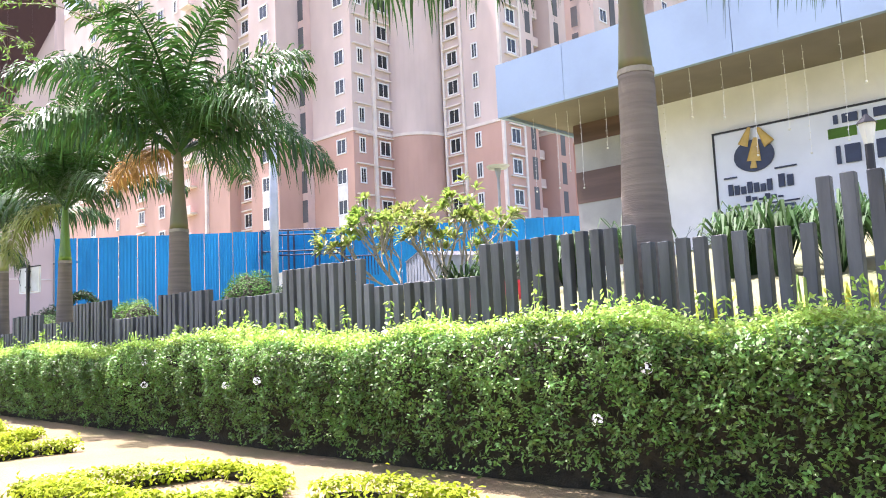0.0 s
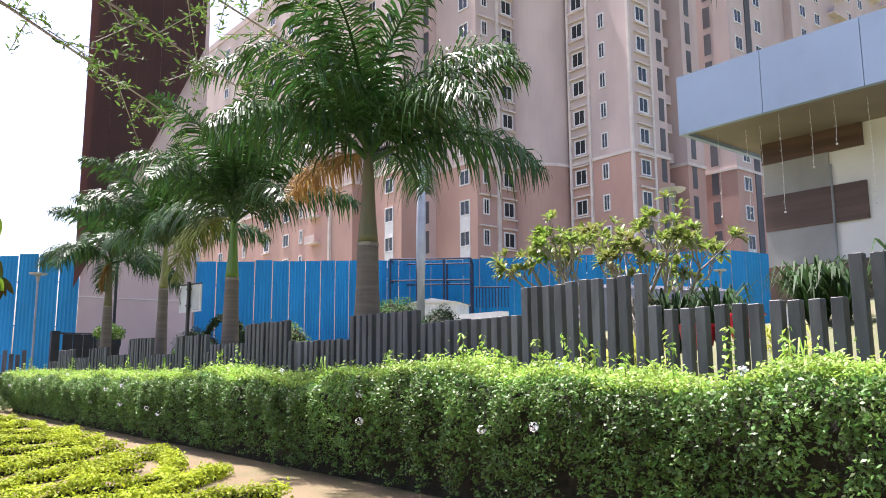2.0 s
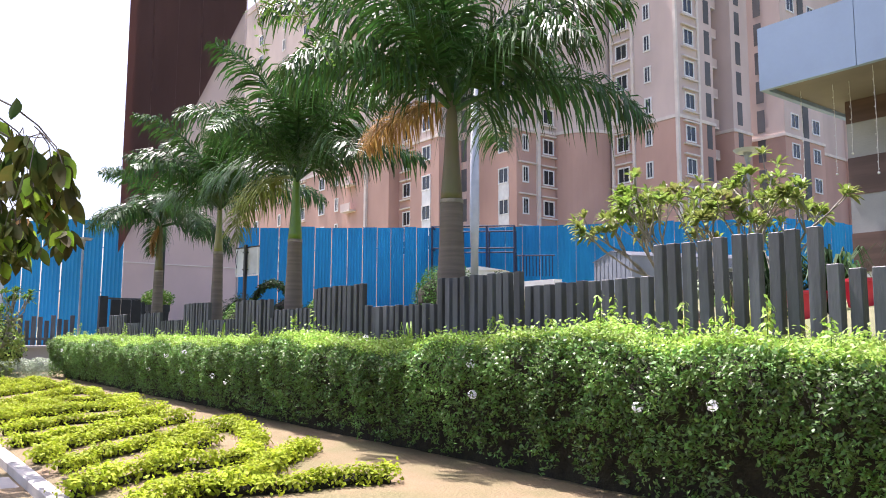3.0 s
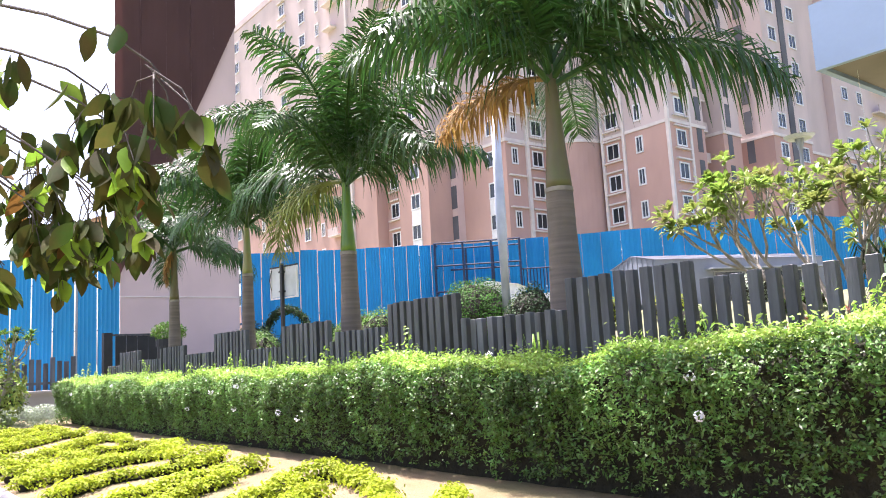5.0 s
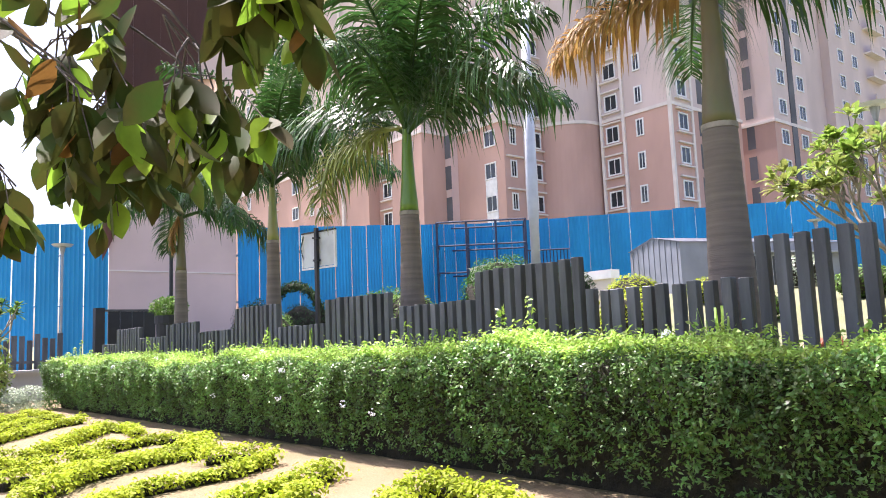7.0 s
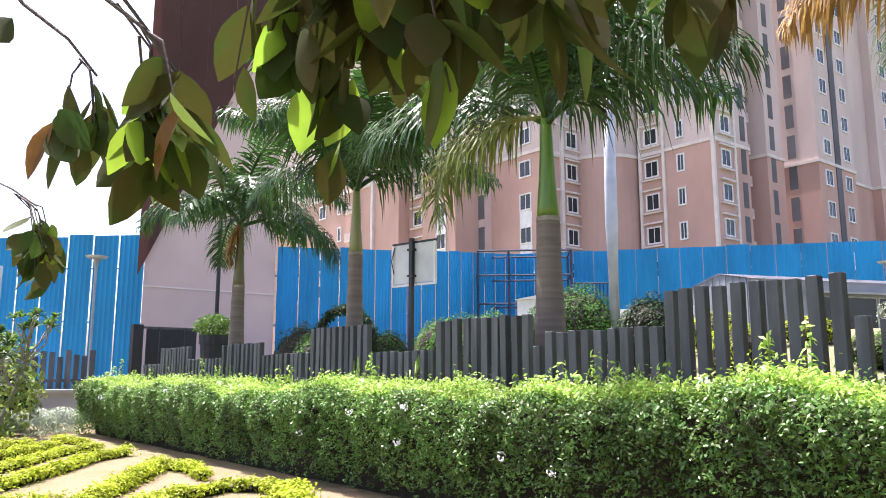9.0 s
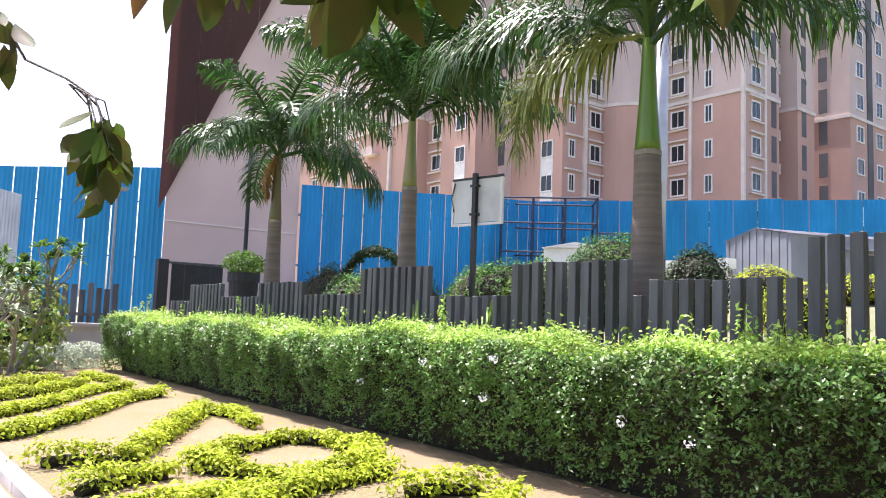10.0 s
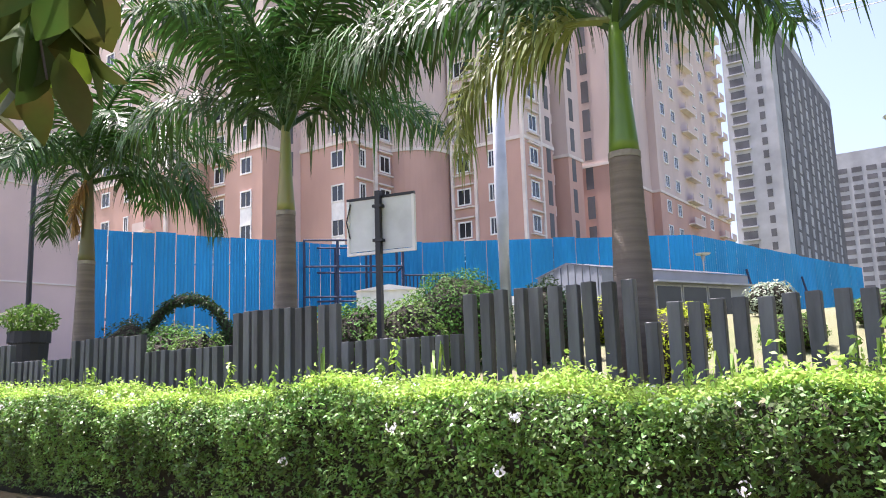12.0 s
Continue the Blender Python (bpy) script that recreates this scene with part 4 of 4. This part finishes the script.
    v, f = leaves(rng, c, nr, 0.05, 0.028, 0.5)
    mesh_from("leaves", v, f, YELLOW_LEAF, d)


def border(seed, closed, *pts):
    """One golden row along its corner points, planted a little unevenly."""
    rb = random.Random(seed)
    duranta([(x + rb.uniform(-0.06, 0.06), y + rb.uniform(-0.05, 0.05)) for x, y in pts], closed, seed)


border(0, False, (-4.7, 3.3), (-4.3, 3.6), (-3.8, 3.8))
border(1, True, (-6.9, 2.1), (-6.6, 2.9), (-6.35, 3.5), (-5.7, 3.55), (-5.05, 3.25), (-5.5, 2.7), (-6.1, 2.3))
border(2, False, (-9.2, 1.3), (-9.6, 1.93), (-9.75, 2.35), (-10.5, 3.0), (-11.2, 3.7))
border(3, False, (-9.55, 2.1), (-9.4, 2.62), (-9.45, 3.05), (-9.25, 3.4))
border(4, False, (-10.1, 1.3), (-10.5, 1.65), (-10.75, 2.25), (-10.95, 2.85), (-11.9, 3.45), (-12.6, 3.65), (-13.3, 3.75), (-13.2, 3.2), (-12.8, 2.9), (-12.1, 2.0), (-11.3, 1.4))
border(5, False, (-11.0, 2.1), (-11.7, 2.35), (-12.3, 3.0))
border(6, False, (-12.0, 1.3), (-12.7, 1.65), (-13.4, 2.35), (-13.95, 2.95))
border(7, False, (-13.2, 1.35), (-14.1, 2.4), (-14.25, 2.85), (-14.5, 3.55))
border(8, False, (-14.4, 1.35), (-15.1, 2.1), (-15.2, 2.45), (-15.45, 3.05), (-15.85, 3.65))
border(9, False, (-15.5, 1.35), (-16.3, 1.95), (-16.7, 2.6), (-17.05, 3.5))
border(10, False, (-16.4, 3.2), (-16.2, 3.75))
border(11, False, (-16.5, 1.35), (-16.9, 1.95), (-16.85, 2.3))
border(12, True, (-17.9, 2.3), (-18.4, 2.8), (-18.7, 3.5), (-18.4, 3.75), (-17.6, 3.7), (-17.15, 3.2), (-17.1, 2.7))
border(13, False, (-17.4, 1.35), (-17.65, 1.7), (-17.7, 2.05))
border(14, False, (-18.5, 1.35), (-18.4, 1.9), (-19.2, 2.5), (-20.4, 3.15), (-21.1, 3.6), (-20.5, 3.75), (-19.7, 3.65))
border(15, False, (-20.0, 1.35), (-20.9, 2.15), (-22.6, 3.2), (-23.1, 3.75))
border(16, False, (-21.4, 1.4), (-22.5, 2.3), (-23.9, 3.15), (-24.3, 3.7))
border(17, False, (-22.8, 1.4), (-24.0, 2.5), (-25.0, 3.2))
border(18, False, (-23.8, 1.5), (-24.7, 2.1), (-25.3, 2.9))
border(19, False, (-26.3, 3.5), (-25.3, 3.75))

# ---- flowers on the hedge ----
rngf = random.Random(31)
for i in range(40):
    x = rngf.uniform(HX0 + 1, 0.5)
    top = rngf.random() < 0.6
    y, z = (rngf.uniform(4.45, 5.0), hedge_top(x) + rngf.uniform(0.03, 0.1)) if top else (4.24 + rngf.uniform(-0.03, 0.02), rngf.uniform(0.45, 0.95))
    fl = thing("plumbago_flower", "cluster of small white flowers on the hedge", "flower", (x, y, z), group="hedge flowers")
    r = np.random.default_rng(i + 700)
    n = rngf.randint(14, 34)
    d = r.normal(0, 1, (n, 3))
    v, f = leaves(r, d / np.linalg.norm(d, axis=1)[:, None] * 0.034, d, 0.026, 0.022, 0.4)
    mesh_from("petals", v, f, PETAL, fl)
    part("stalk", tubes([(0, 0, 0), (0, 0.02, -0.12)], 0.004, 4), HEDGE_LEAF, fl)
for i in range(110):
    x = rngf.uniform(HX0 + 0.5, 0.8)
    y = rngf.uniform(4.5, 5.2)
    sh = thing("hedge_shoot", "fresh upright shoot above the hedge top", "shoot", (x, y, hedge_top(x) - 0.12), group="hedge shoots")
    h = rngf.uniform(0.2, 0.34) + 0.28 * rngf.random() ** 3
    part("stem", tubes([(0, 0, 0), (0.02, 0, h)], 0.004, 4), HEDGE_LEAF, sh)
    r = np.random.default_rng(i + 900)
    n = 26
    a, hh = r.uniform(0, 6.28, n), r.uniform(0.3, 1.02, n)
    c = np.stack([0.035 * np.cos(a), 0.035 * np.sin(a), hh * h], 1)
    v, f = leaves(r, c, np.stack([np.cos(a), np.sin(a), 0.8 + 0 * a], 1), 0.065, 0.028, 0.3)
    mesh_from("leaves", v, f, HEDGE_TOP, sh)

# ---- broad-leaved tree over the path ----


def broad_leaf(rng, c, length, width):
    """One hanging leaf: a curved folded blade of twelve quads."""
    down = Vector((rng.uniform(-0.8, 0.8), rng.uniform(-0.8, 0.8), -1)).normalized()
    side = down.cross(Vector((rng.uniform(-1, 1), rng.uniform(-1, 1), 0.1))).normalized()
    nrm = down.cross(side).normalized()
    bend = rng.uniform(-0.25, 0.35)
    v, f = [], []
    for s, w in ((0, 0.06), (0.15, 0.55), (0.35, 0.95), (0.55, 1.0), (0.78, 0.66), (0.92, 0.28), (1.0, 0.03)):
        p = c + down * length * s + nrm * bend * length * s * s
        e = side * width * w / 2
        g = nrm * width * w * 0.14
        v += [p - e + g, p, p + e + g]
    for j in range(6):
        f += [(3 * j, 3 * j + 1, 3 * j + 4, 3 * j + 3), (3 * j + 1, 3 * j + 2, 3 * j + 5, 3 * j + 4)]
    return v, f


def heap(rng, piles, vv, ff):
    """Lays a leaf on the plain, the sunlit-coloured or the withered pile."""
    u = rng.random()
    v, f = piles[0 if u < 0.83 else 1 if u < 0.98 else 2]
    f += [tuple(j + len(v) for j in x) for x in ff]
    v += vv


def build_broad_tree():
    rng = random.Random(41)
    t = thing("broad_leaved_tree", "broad leaved tree with drooping green and yellowing leaves over the path", "tree", (-14.0, -1.6, -0.08))
    o = Vector((-14.0, -1.6, -0.08))
    bm = bmesh.new()
    tube(bm, [(0, 0, 0), (0.05, 0.03, 0.8), (0.0, 0.1, 1.7), (0.08, 0.15, 2.7), (0.0, 0.2, 3.6)], [0.13, 0.1, 0.09, 0.075, 0.05], 10)
    part("trunk", bm, BARK, t)
    # clusters: centre, spread, number of leaves
    clusters = (((-12.3, 0.9, 2.35), (0.5, 0.2, 0.3), 60), ((-10.5, 0.9, 2.35), (0.35, 0.2, 0.2), 52), ((-12.2, 1.0, 2.0), (0.4, 0.25, 0.16), 52), ((-11.8, 1.25, 2.08), (0.4, 0.25, 0.14), 40), ((-11.9, 0.8, 2.0), (0.3, 0.15, 0.12), 24),
                ((-13.1, 0.7, 1.92), (0.2, 0.12, 0.08), 14), ((-15.95, 0.95, 1.95), (0.5, 0.15, 0.12), 40), ((-9.6, 0.9, 2.2), (0.3, 0.15, 0.12), 26), ((-11.1, 0.95, 1.98), (0.2, 0.15, 0.12), 30), ((-10.7, 1.0, 2.25), (0.3, 0.2, 0.12), 36), ((-13.05, 0.75, 1.82), (0.12, 0.08, 0.04), 10), ((-13.85, 0.72, 2.06), (0.15, 0.08, 0.04), 10), ((-12.5, 0.95, 2.1), (0.35, 0.15, 0.12), 45))
    for n, (c, s, k) in enumerate(clusters):
        c = Vector(c) - o
        bm = bmesh.new()
        root = Vector((0.02, 0.2, 3.3 + 0.04 * n))
        end = c + Vector((0, 0, 0.25))
        high = c + Vector((-0.45 if c.x < 0 else -0.1, -0.25, 0.5))
        piles = ([], []), ([], []), ([], [])
        ctrl = Vector((c.x * 0.7, c.y * 0.5, 3.6))
        arc = [root * (1 - u) ** 2 + ctrl * 2 * u * (1 - u) + high * u * u for u in [i / 9 for i in range(10)]]
        tube(bm, arc + [high.lerp(end, 0.5) + Vector((0.03, 0.02, 0)), end], [0.018 - 0.0012 * i for i in range(12)], 6)
        for i in range(30 if k > 30 else 8):
            u = rng.uniform(0.25, 1.0)
            q = root * (1 - u) ** 2 + ctrl * 2 * u * (1 - u) + high * u * u + Vector((rng.uniform(-0.12, 0.12), rng.uniform(-0.12, 0.12), rng.uniform(-0.1, 0.06)))
            vv, ff = broad_leaf(rng, q, rng.uniform(0.15, 0.23), rng.uniform(0.08, 0.12))
            heap(rng, piles, vv, ff)
        for w in range(max(3, k // 5)):
            a = high.lerp(end, rng.uniform(0.5, 0.9))
            e = c + Vector((rng.gauss(0, s[0] * 0.7), rng.gauss(0, s[1] * 0.7), rng.gauss(0, s[2] * 0.6)))
            e.y = max(e.y, 0.55 - o.y)
            m2 = a.lerp(e, 0.55) + Vector((0, 0, 0.1))
            tube(bm, [a, m2, e], [0.005, 0.004, 0.0025], 5)
            for i in range(6):
                q = m2.lerp(e, rng.uniform(0.2, 1.0)) + Vector((rng.uniform(-0.03, 0.03), rng.uniform(-0.03, 0.03), 0))
                vv, ff = broad_leaf(rng, q, rng.uniform(0.15, 0.23), rng.uniform(0.08, 0.12))
                heap(rng, piles, vv, ff)
        b = part("branch", bm, DARKBARK, t)
        for (v, f), m, lab in zip(piles, (LEAF_BIG, LEAF_LIT, LEAF_RUST), ("", "bright green leaves coloured as sunlit", "withered rusty leaves")):
            if v:
                for q in mesh_from("leaves", v, f, m, b, lab).data.polygons:
                    q.use_smooth = True


def build_feather_tree():
    rng = random.Random(51)
    t = thing("feathery_tree", "thin branched tree with fine feathery leaves over the path", "tree", (-5.6, -1.9, -0.08))
    bm = bmesh.new()
    tube(bm, [(0, 0, 0), (-0.1, 0.1, 1.5), (-0.1, 0.3, 3.1), (-0.2, 0.5, 4.2)], [0.08, 0.06, 0.05, 0.03], 8)
    part("trunk", bm, BARK, t)
    r = np.random.default_rng(8)
    for k in range(7):
        a = Vector((-0.1, 0.35, 3.0 + 0.12 * k))
        b = Vector((-1.5 + 0.35 * k, 3.4 + 0.25 * (k % 3), 2.75 + 0.14 * k))
        bm = bmesh.new()
        tube(bm, [a, a.lerp(b, 0.5) + Vector((0, 0, 0.25)), b], [0.016, 0.01, 0.004], 5)
        cs = []
        for j in range(22):
            p = a.lerp(b, 0.35 + 0.65 * j / 21) + Vector((0, 0, 0.2 * math.sin(math.pi * (0.35 + 0.65 * j / 21))))
            q = p + Vector((rng.uniform(-0.4, 0.4), rng.uniform(-0.3, 0.3), rng.uniform(-0.28, 0.05)))
            tube(bm, [p, q], [0.004, 0.002], 3)
            for s in range(34):
                cs.append(tuple(p.lerp(q, s / 33) + Vector((rng.gauss(0, 0.02), rng.gauss(0, 0.02), rng.gauss(0, 0.015)))))
        br = part("branch", bm, BARK, t)
        c = np.array(cs)
        v, f = leaves(r, c, np.tile((0, 0, 1.0), (len(c), 1)), 0.045, 0.014, 0.6)
        mesh_from("leaves", v, f, LEAF_PALE, br)


build_broad_tree()
build_feather_tree()

# ---- other things ----


def build_pole():
    z = gz(-23.8, 16.2) - 0.05
    p = thing("lamp_pole", "pale galvanised lamp pole behind the fence", "pole", (-23.8, 16.2, z))
    part("shaft", tubes([(0, 0, 0), (0, 0, 4.0), (0.05, 0, 10.0)], [0.2, 0.17, 0.12], 14), PALEMETAL, p, smooth=True)
    part("base_plate", boxed(-0.25, 0.25, -0.25, 0.25, 0, 0.06), GREYM, p)


def build_board():
    z = gz(-19.6, 6.5)
    b = thing("sign_board", "white two panel sign board on a black post", "sign", (-19.53, 6.42, z), rz=11)
    part("post", boxed(-0.028, 0.028, -0.04, 0.02, -0.05, 3.1 - z), BLACK, b)
    part("panel", boxed(-0.38, -0.012, 0.03, 0.05, 2.47 - z, 3.03 - z), SIGNBACK, b)
    part("panel", boxed(0.012, 0.38, 0.03, 0.05, 2.47 - z, 3.03 - z), SIGNBACK, b)
    for z0, m in ((2.43, WHITE), (3.03, BLACK)):
        part("frame_rail", boxed(-0.41, 0.41, 0.022, 0.06, z0 - z, z0 + 0.03 - z), m, b)
    for x in (-0.41, 0.38):
        part("frame_stile", boxed(x, x + 0.03, 0.02, 0.06, 2.46 - z, 3.03 - z), WHITE, b)
    part("cable", tubes([(-0.36, 0.02, 3.0 - z), (-0.4, 0.0, 2.8 - z), (-0.37, 0.02, 2.62 - z)], 0.008, 5), BLACK, b)
    for z0 in (2.55, 2.92):
        part("clamp", boxed(-0.055, 0.055, -0.05, 0.03, z0 - z, z0 + 0.03 - z), BLACK, b)


def build_lamp_post():
    x, y = -29.5, 7.75
    p = thing("lamp_post", "slender black lamp post behind the fence", "lamp post", (x, y, gz(x, y) - 0.05))
    part("shaft", tubes([(0, 0, 0), (0, 0, 6.2)], [0.055, 0.045], 10), BLACK, p)
    part("head", boxed(-0.1, 0.5, -0.08, 0.08, 6.15, 6.25), BLACK, p)


def build_flat_lamp(x, y, top):
    z = gz(x, y) - 0.05
    p = thing("garden_lamp", "grey garden lamp with a flat round head", "lamp post", (x, y, z))
    h = top - z
    part("shaft", tubes([(0, 0, 0), (0, 0, h)], 0.045, 10), GREYM, p)
    bm = bmesh.new()
    bmesh.ops.create_cone(bm, cap_ends=True, segments=24, radius1=0.3, radius2=0.38, depth=0.08, matrix=Matrix.Translation((0, 0, h)))
    part("head", bm, PALEMETAL, p)
    part("collar", tubes([(0, 0, h - 0.35), (0, 0, h - 0.04)], [0.05, 0.12], 12), GREYM, p)


def build_lantern():
    x, y = -2.18, 8.0
    z = gz(x, y) - 0.05
    p = thing("lantern_post", "black lantern on a post before the clubhouse", "lamp post", (x, y, z))
    h = 2.75 - z
    part("shaft", tubes([(0, 0, 0), (0, 0, h)], [0.05, 0.04], 10), BLACK, p)
    bm = bmesh.new()
    bmesh.ops.create_cone(bm, cap_ends=True, segments=6, radius1=0.045, radius2=0.08, depth=0.2, matrix=Matrix.Translation((0, 0, h + 0.1)))
    part("glass", bm, BULB, p)
    bm = bmesh.new()
    bmesh.ops.create_cone(bm, cap_ends=True, segments=6, radius1=0.1, radius2=0.015, depth=0.09, matrix=Matrix.Translation((0, 0, h + 0.245)))
    part("cap", bm, BLACK, p)


def build_cage():
    c = thing("stair_scaffold", "navy steel tube stair frame before the hoarding", "scaffold", (-43.3, 28.7, 0), rz=46)
    zb, zt = 2.6, 8.1
    w, d = 5.2, 2.6
    for i in range(4):
        for j in (0, 1):
            part("upright", tubes([(w * i / 3, d * j, zb), (w * i / 3, d * j, zt)], 0.07, 6), NAVY, c)
    for z in (zt, zt - 1.4, zt - 3.0):
        for j in (0, 1):
            part("rail", tubes([(0, d * j, z), (w, d * j, z)], 0.06, 6), NAVY, c)
        for i in (0, 3):
            part("rail", tubes([(w * i / 3, 0, z), (w * i / 3, d, z)], 0.06, 6), NAVY, c)
    for i in range(12):
        part("baluster", tubes([(w + 0.15 + 0.2 * i, 0, zt - 3.2), (w + 0.15 + 0.2 * i, 0, zt - 1.9)], 0.03, 4), NAVY, c)
    part("rail", tubes([(w, 0, zt - 1.9), (w + 2.5, 0, zt - 1.9)], 0.05, 6), NAVY, c)


def build_white_cabin():
    c = thing("white_cabin", "small white corrugated cabin with a shallow roof", "cabin", (-36.4, 25.0, 2.1), rz=35)
    bm = bmesh.new()
    for i in range(14):
        box(bm, 0.2 * i, 0.2 * i + 0.16, -0.03, 0.0, 0, 2.45)
    part("corrugation", bm, WHITE, c)
    part("body", boxed(0, 2.8, 0, 2.4, 0, 2.5), WHITE, c)
    bm = bmesh.new()
    q = [bm.verts.new(p) for p in ((-0.1, -0.15, 2.5), (2.9, -0.15, 2.5), (2.9, 2.5, 2.5), (-0.1, 2.5, 2.5), (1.4, -0.15, 2.75), (1.4, 2.5, 2.75))]
    for f in ((0, 1, 4), (2, 3, 5), (1, 2, 5, 4), (3, 0, 4, 5), (0, 3, 2, 1)):
        bm.faces.new([q[k] for k in f])
    part("roof", bm, WHITE, c)


def build_shed():
    """Grey shed with a curved cut in its gable and a row of windows on its long side."""
    s = thing("grey_shed", "grey metal sales shed with arched end and dark windows", "shed", (-26.0, 27.0, 1.9), rz=-22)
    # local: x from the near corner to the left (-), y back
    w, ln, h = 3.7, 8.6, 2.85
    n = 18
    for i in range(n):
        x0, x1 = -w * (i + 1) / n, -w * i / n
        f = (i + 0.5) / n
        zb = 1.5 * math.sqrt(max(0, 1 - ((f - 0.75) / 0.55) ** 2)) if f > 0.2 else 0.0
        zt = h + 0.35 * (1 - abs(f - 0.5) * 2)
        part("gable_sheet", boxed(x0 + 0.015, x1, -0.03 - 0.02 * (i % 2), 0.05, zb, zt), CORR, s)
    part("long_wall", boxed(-0.06, 0.0, 0.05, ln, 0, h), CORR, s)
    part("back_wall", boxed(-w, -w + 0.06, 0.06, ln, 0, h), CORR, s)
    bm = bmesh.new()
    q = [bm.verts.new(p) for p in ((0.1, -0.1, h), (-w / 2, -0.1, h + 0.4), (-w - 0.1, -0.1, h), (0.1, ln, h), (-w / 2, ln, h + 0.4), (-w - 0.1, ln, h))]
    bm.faces.new([q[k] for k in (0, 3, 4, 1)])
    bm.faces.new([q[k] for k in (1, 4, 5, 2)])
    bmesh.ops.solidify(bm, geom=bm.faces[:], thickness=0.06)
    part("roof", bm, CORR, s)
    for i in range(3):
        wn_ = part("window", boxed(0.004, 0.03, 2.8 + 1.55 * i, 4.28 + 1.55 * i, 0.5, 2.3), GREYM, s)
        part("pane", boxed(0.034, 0.04, 2.86 + 1.55 * i, 4.22 + 1.55 * i, 0.56, 2.24), GLASS, wn_)
    part("eave_beam", boxed(0.0, 0.5, 2.4, 8.4, 2.35, 2.42), GREYM, s)


def build_low_walls():
    w = thing("planter_wall", "low white topped planter wall on the bank", "wall")
    part("wall", boxed(-30.5, -24.9, 21.0, 21.25, 0.5, 3.05), CREAM, w)
    part("coping", boxed(-30.6, -24.8, 20.9, 21.35, 3.05, 3.35), WHITE, w, "white coping")
    g = thing("low_wall", "low grey rendered wall beyond the hedge end", "wall")
    part("wall", boxed(-32.5, -32.2, -3.0, 7.5, -0.1, 0.75), CONCRETE, g)
    part("coping", boxed(-32.6, -32.1, -3.0, 7.5, 0.75, 0.83), CONCRETE, g)
    p = thing("picket_fence", "dark worn picket fence above the low wall", "fence", (-33.2, 0, 0))
    for i in range(40):
        part("picket", boxed(-0.02, 0.02, -2.0 + 0.2 * i, -1.86 + 0.2 * i, 0, 1.75 + 0.1 * math.sin(2.3 * i)), FENCE, p)
    part("rail", boxed(0.03, 0.06, -2.0, 6.0, 1.0, 1.08), FENCE, p)
    b = thing("dark_screen", "black panelled screen box beyond the fence end", "screen")
    for i in range(4):
        part("panel", boxed(-31.26, -31.2, 6.62 + 0.33 * i, 6.93 + 0.33 * i, 0, 2.36), BLACK, b)
    part("end_post", boxed(-31.35, -31.1, 6.25, 6.5, 0, 2.46), BLACK, b)
    part("top_rail", boxed(-31.28, -31.18, 6.5, 7.98, 2.365, 2.42), FENCE, b)
    part("side_panel", boxed(-32.6, -31.28, 7.9, 7.96, 0, 2.36), BLACK, b)


def build_pot(x, y, h, r, m, label, leaf=None, seed=0, base=None):
    z = gz(x, y) - 0.02 if base is None else base
    p = thing("plant_pot", label, "plant pot", (x, y, z))
    bm = bmesh.new()
    tube(bm, [(0, 0, 0), (0, 0, h * 0.9), (0, 0, h * 0.9), (0, 0, h)], [r * 0.75, r, r * 1.1, r * 1.1], 16)
    part("pot", bm, m, p)
    part("soil", tubes([(0, 0, h), (0, 0, h + 0.01)], r * 0.95, 16), SOIL, p)
    if leaf:
        q = np.random.default_rng(seed)
        d = q.normal(0, 1, (700, 3))
        d /= np.linalg.norm(d, axis=1)[:, None]
        v, f = leaves(q, d * q.uniform(0.3, 1, 700)[:, None] ** 0.5 * np.array([0.5, 0.5, 0.3]) + np.array([0, 0, h + 0.2]), d, 0.13, 0.05)
        mesh_from("leaves", v, f, leaf, p)
        part("stem", tubes([(0, 0, h), (0.05, 0, h + 0.5)], 0.02, 6), BARK, p)


for px, py in ((-25.9, 47.5), (-24.3, 55.0)):
    pr = thing("steel_prop", "dark sloping steel prop against the hoarding", "prop", (px, py, 0))
    part("tube", tubes([(0.9, -0.4, gz(px, py) - 0.1), (0.05, 0, 6.4)], 0.07, 6), NAVY, pr)
build_pole()
build_board()
build_lamp_post()
build_flat_lamp(-15.4, 18.9, 6.2)
build_flat_lamp(-25.5, 38.0, 6.3)
build_flat_lamp(-39.0, 7.3, 5.2)
build_lantern()
build_cage()
build_white_cabin()
build_shed()
build_low_walls()
build_pot(-28.7, 7.4, 2.1, 0.33, BLACK, "black pot with a leafy plant behind the fence", LEAF_PALE, 5)
build_pot(-9.9, 11.2, 0.42, 0.3, RED, "red glazed pot behind the fence")
build_pot(-9.1, 11.3, 0.4, 0.28, RED, "red glazed pot behind the fence")

# ---- pavement ----
pv = thing("pavement", "pale paving slabs of the garden path", "pavement", kind="structure")
slab = data_of("paving_slab", boxed(0.004, 0.596, 0.004, 0.596, -0.09, -0.03, bevel=0.006), PAVE)
for i in range(45):
    for j in range(3):
        share("paving_slab", slab, pv, pose(-22 + 0.6 * i, -0.72 + 0.6 * j, -0.03 + random.uniform(-0.002, 0.002)))
kb = thing("kerb", "pale concrete kerb between path and soil", "kerb", kind="structure")
kerb = data_of("kerbstone", boxed(0.004, 0.996, 1.09, 1.22, -0.1, 0.03, bevel=0.012), PAVE)
for i in range(30):
    share("kerbstone", kerb, kb, pose(-24 + 1.0 * i, 0, 0))
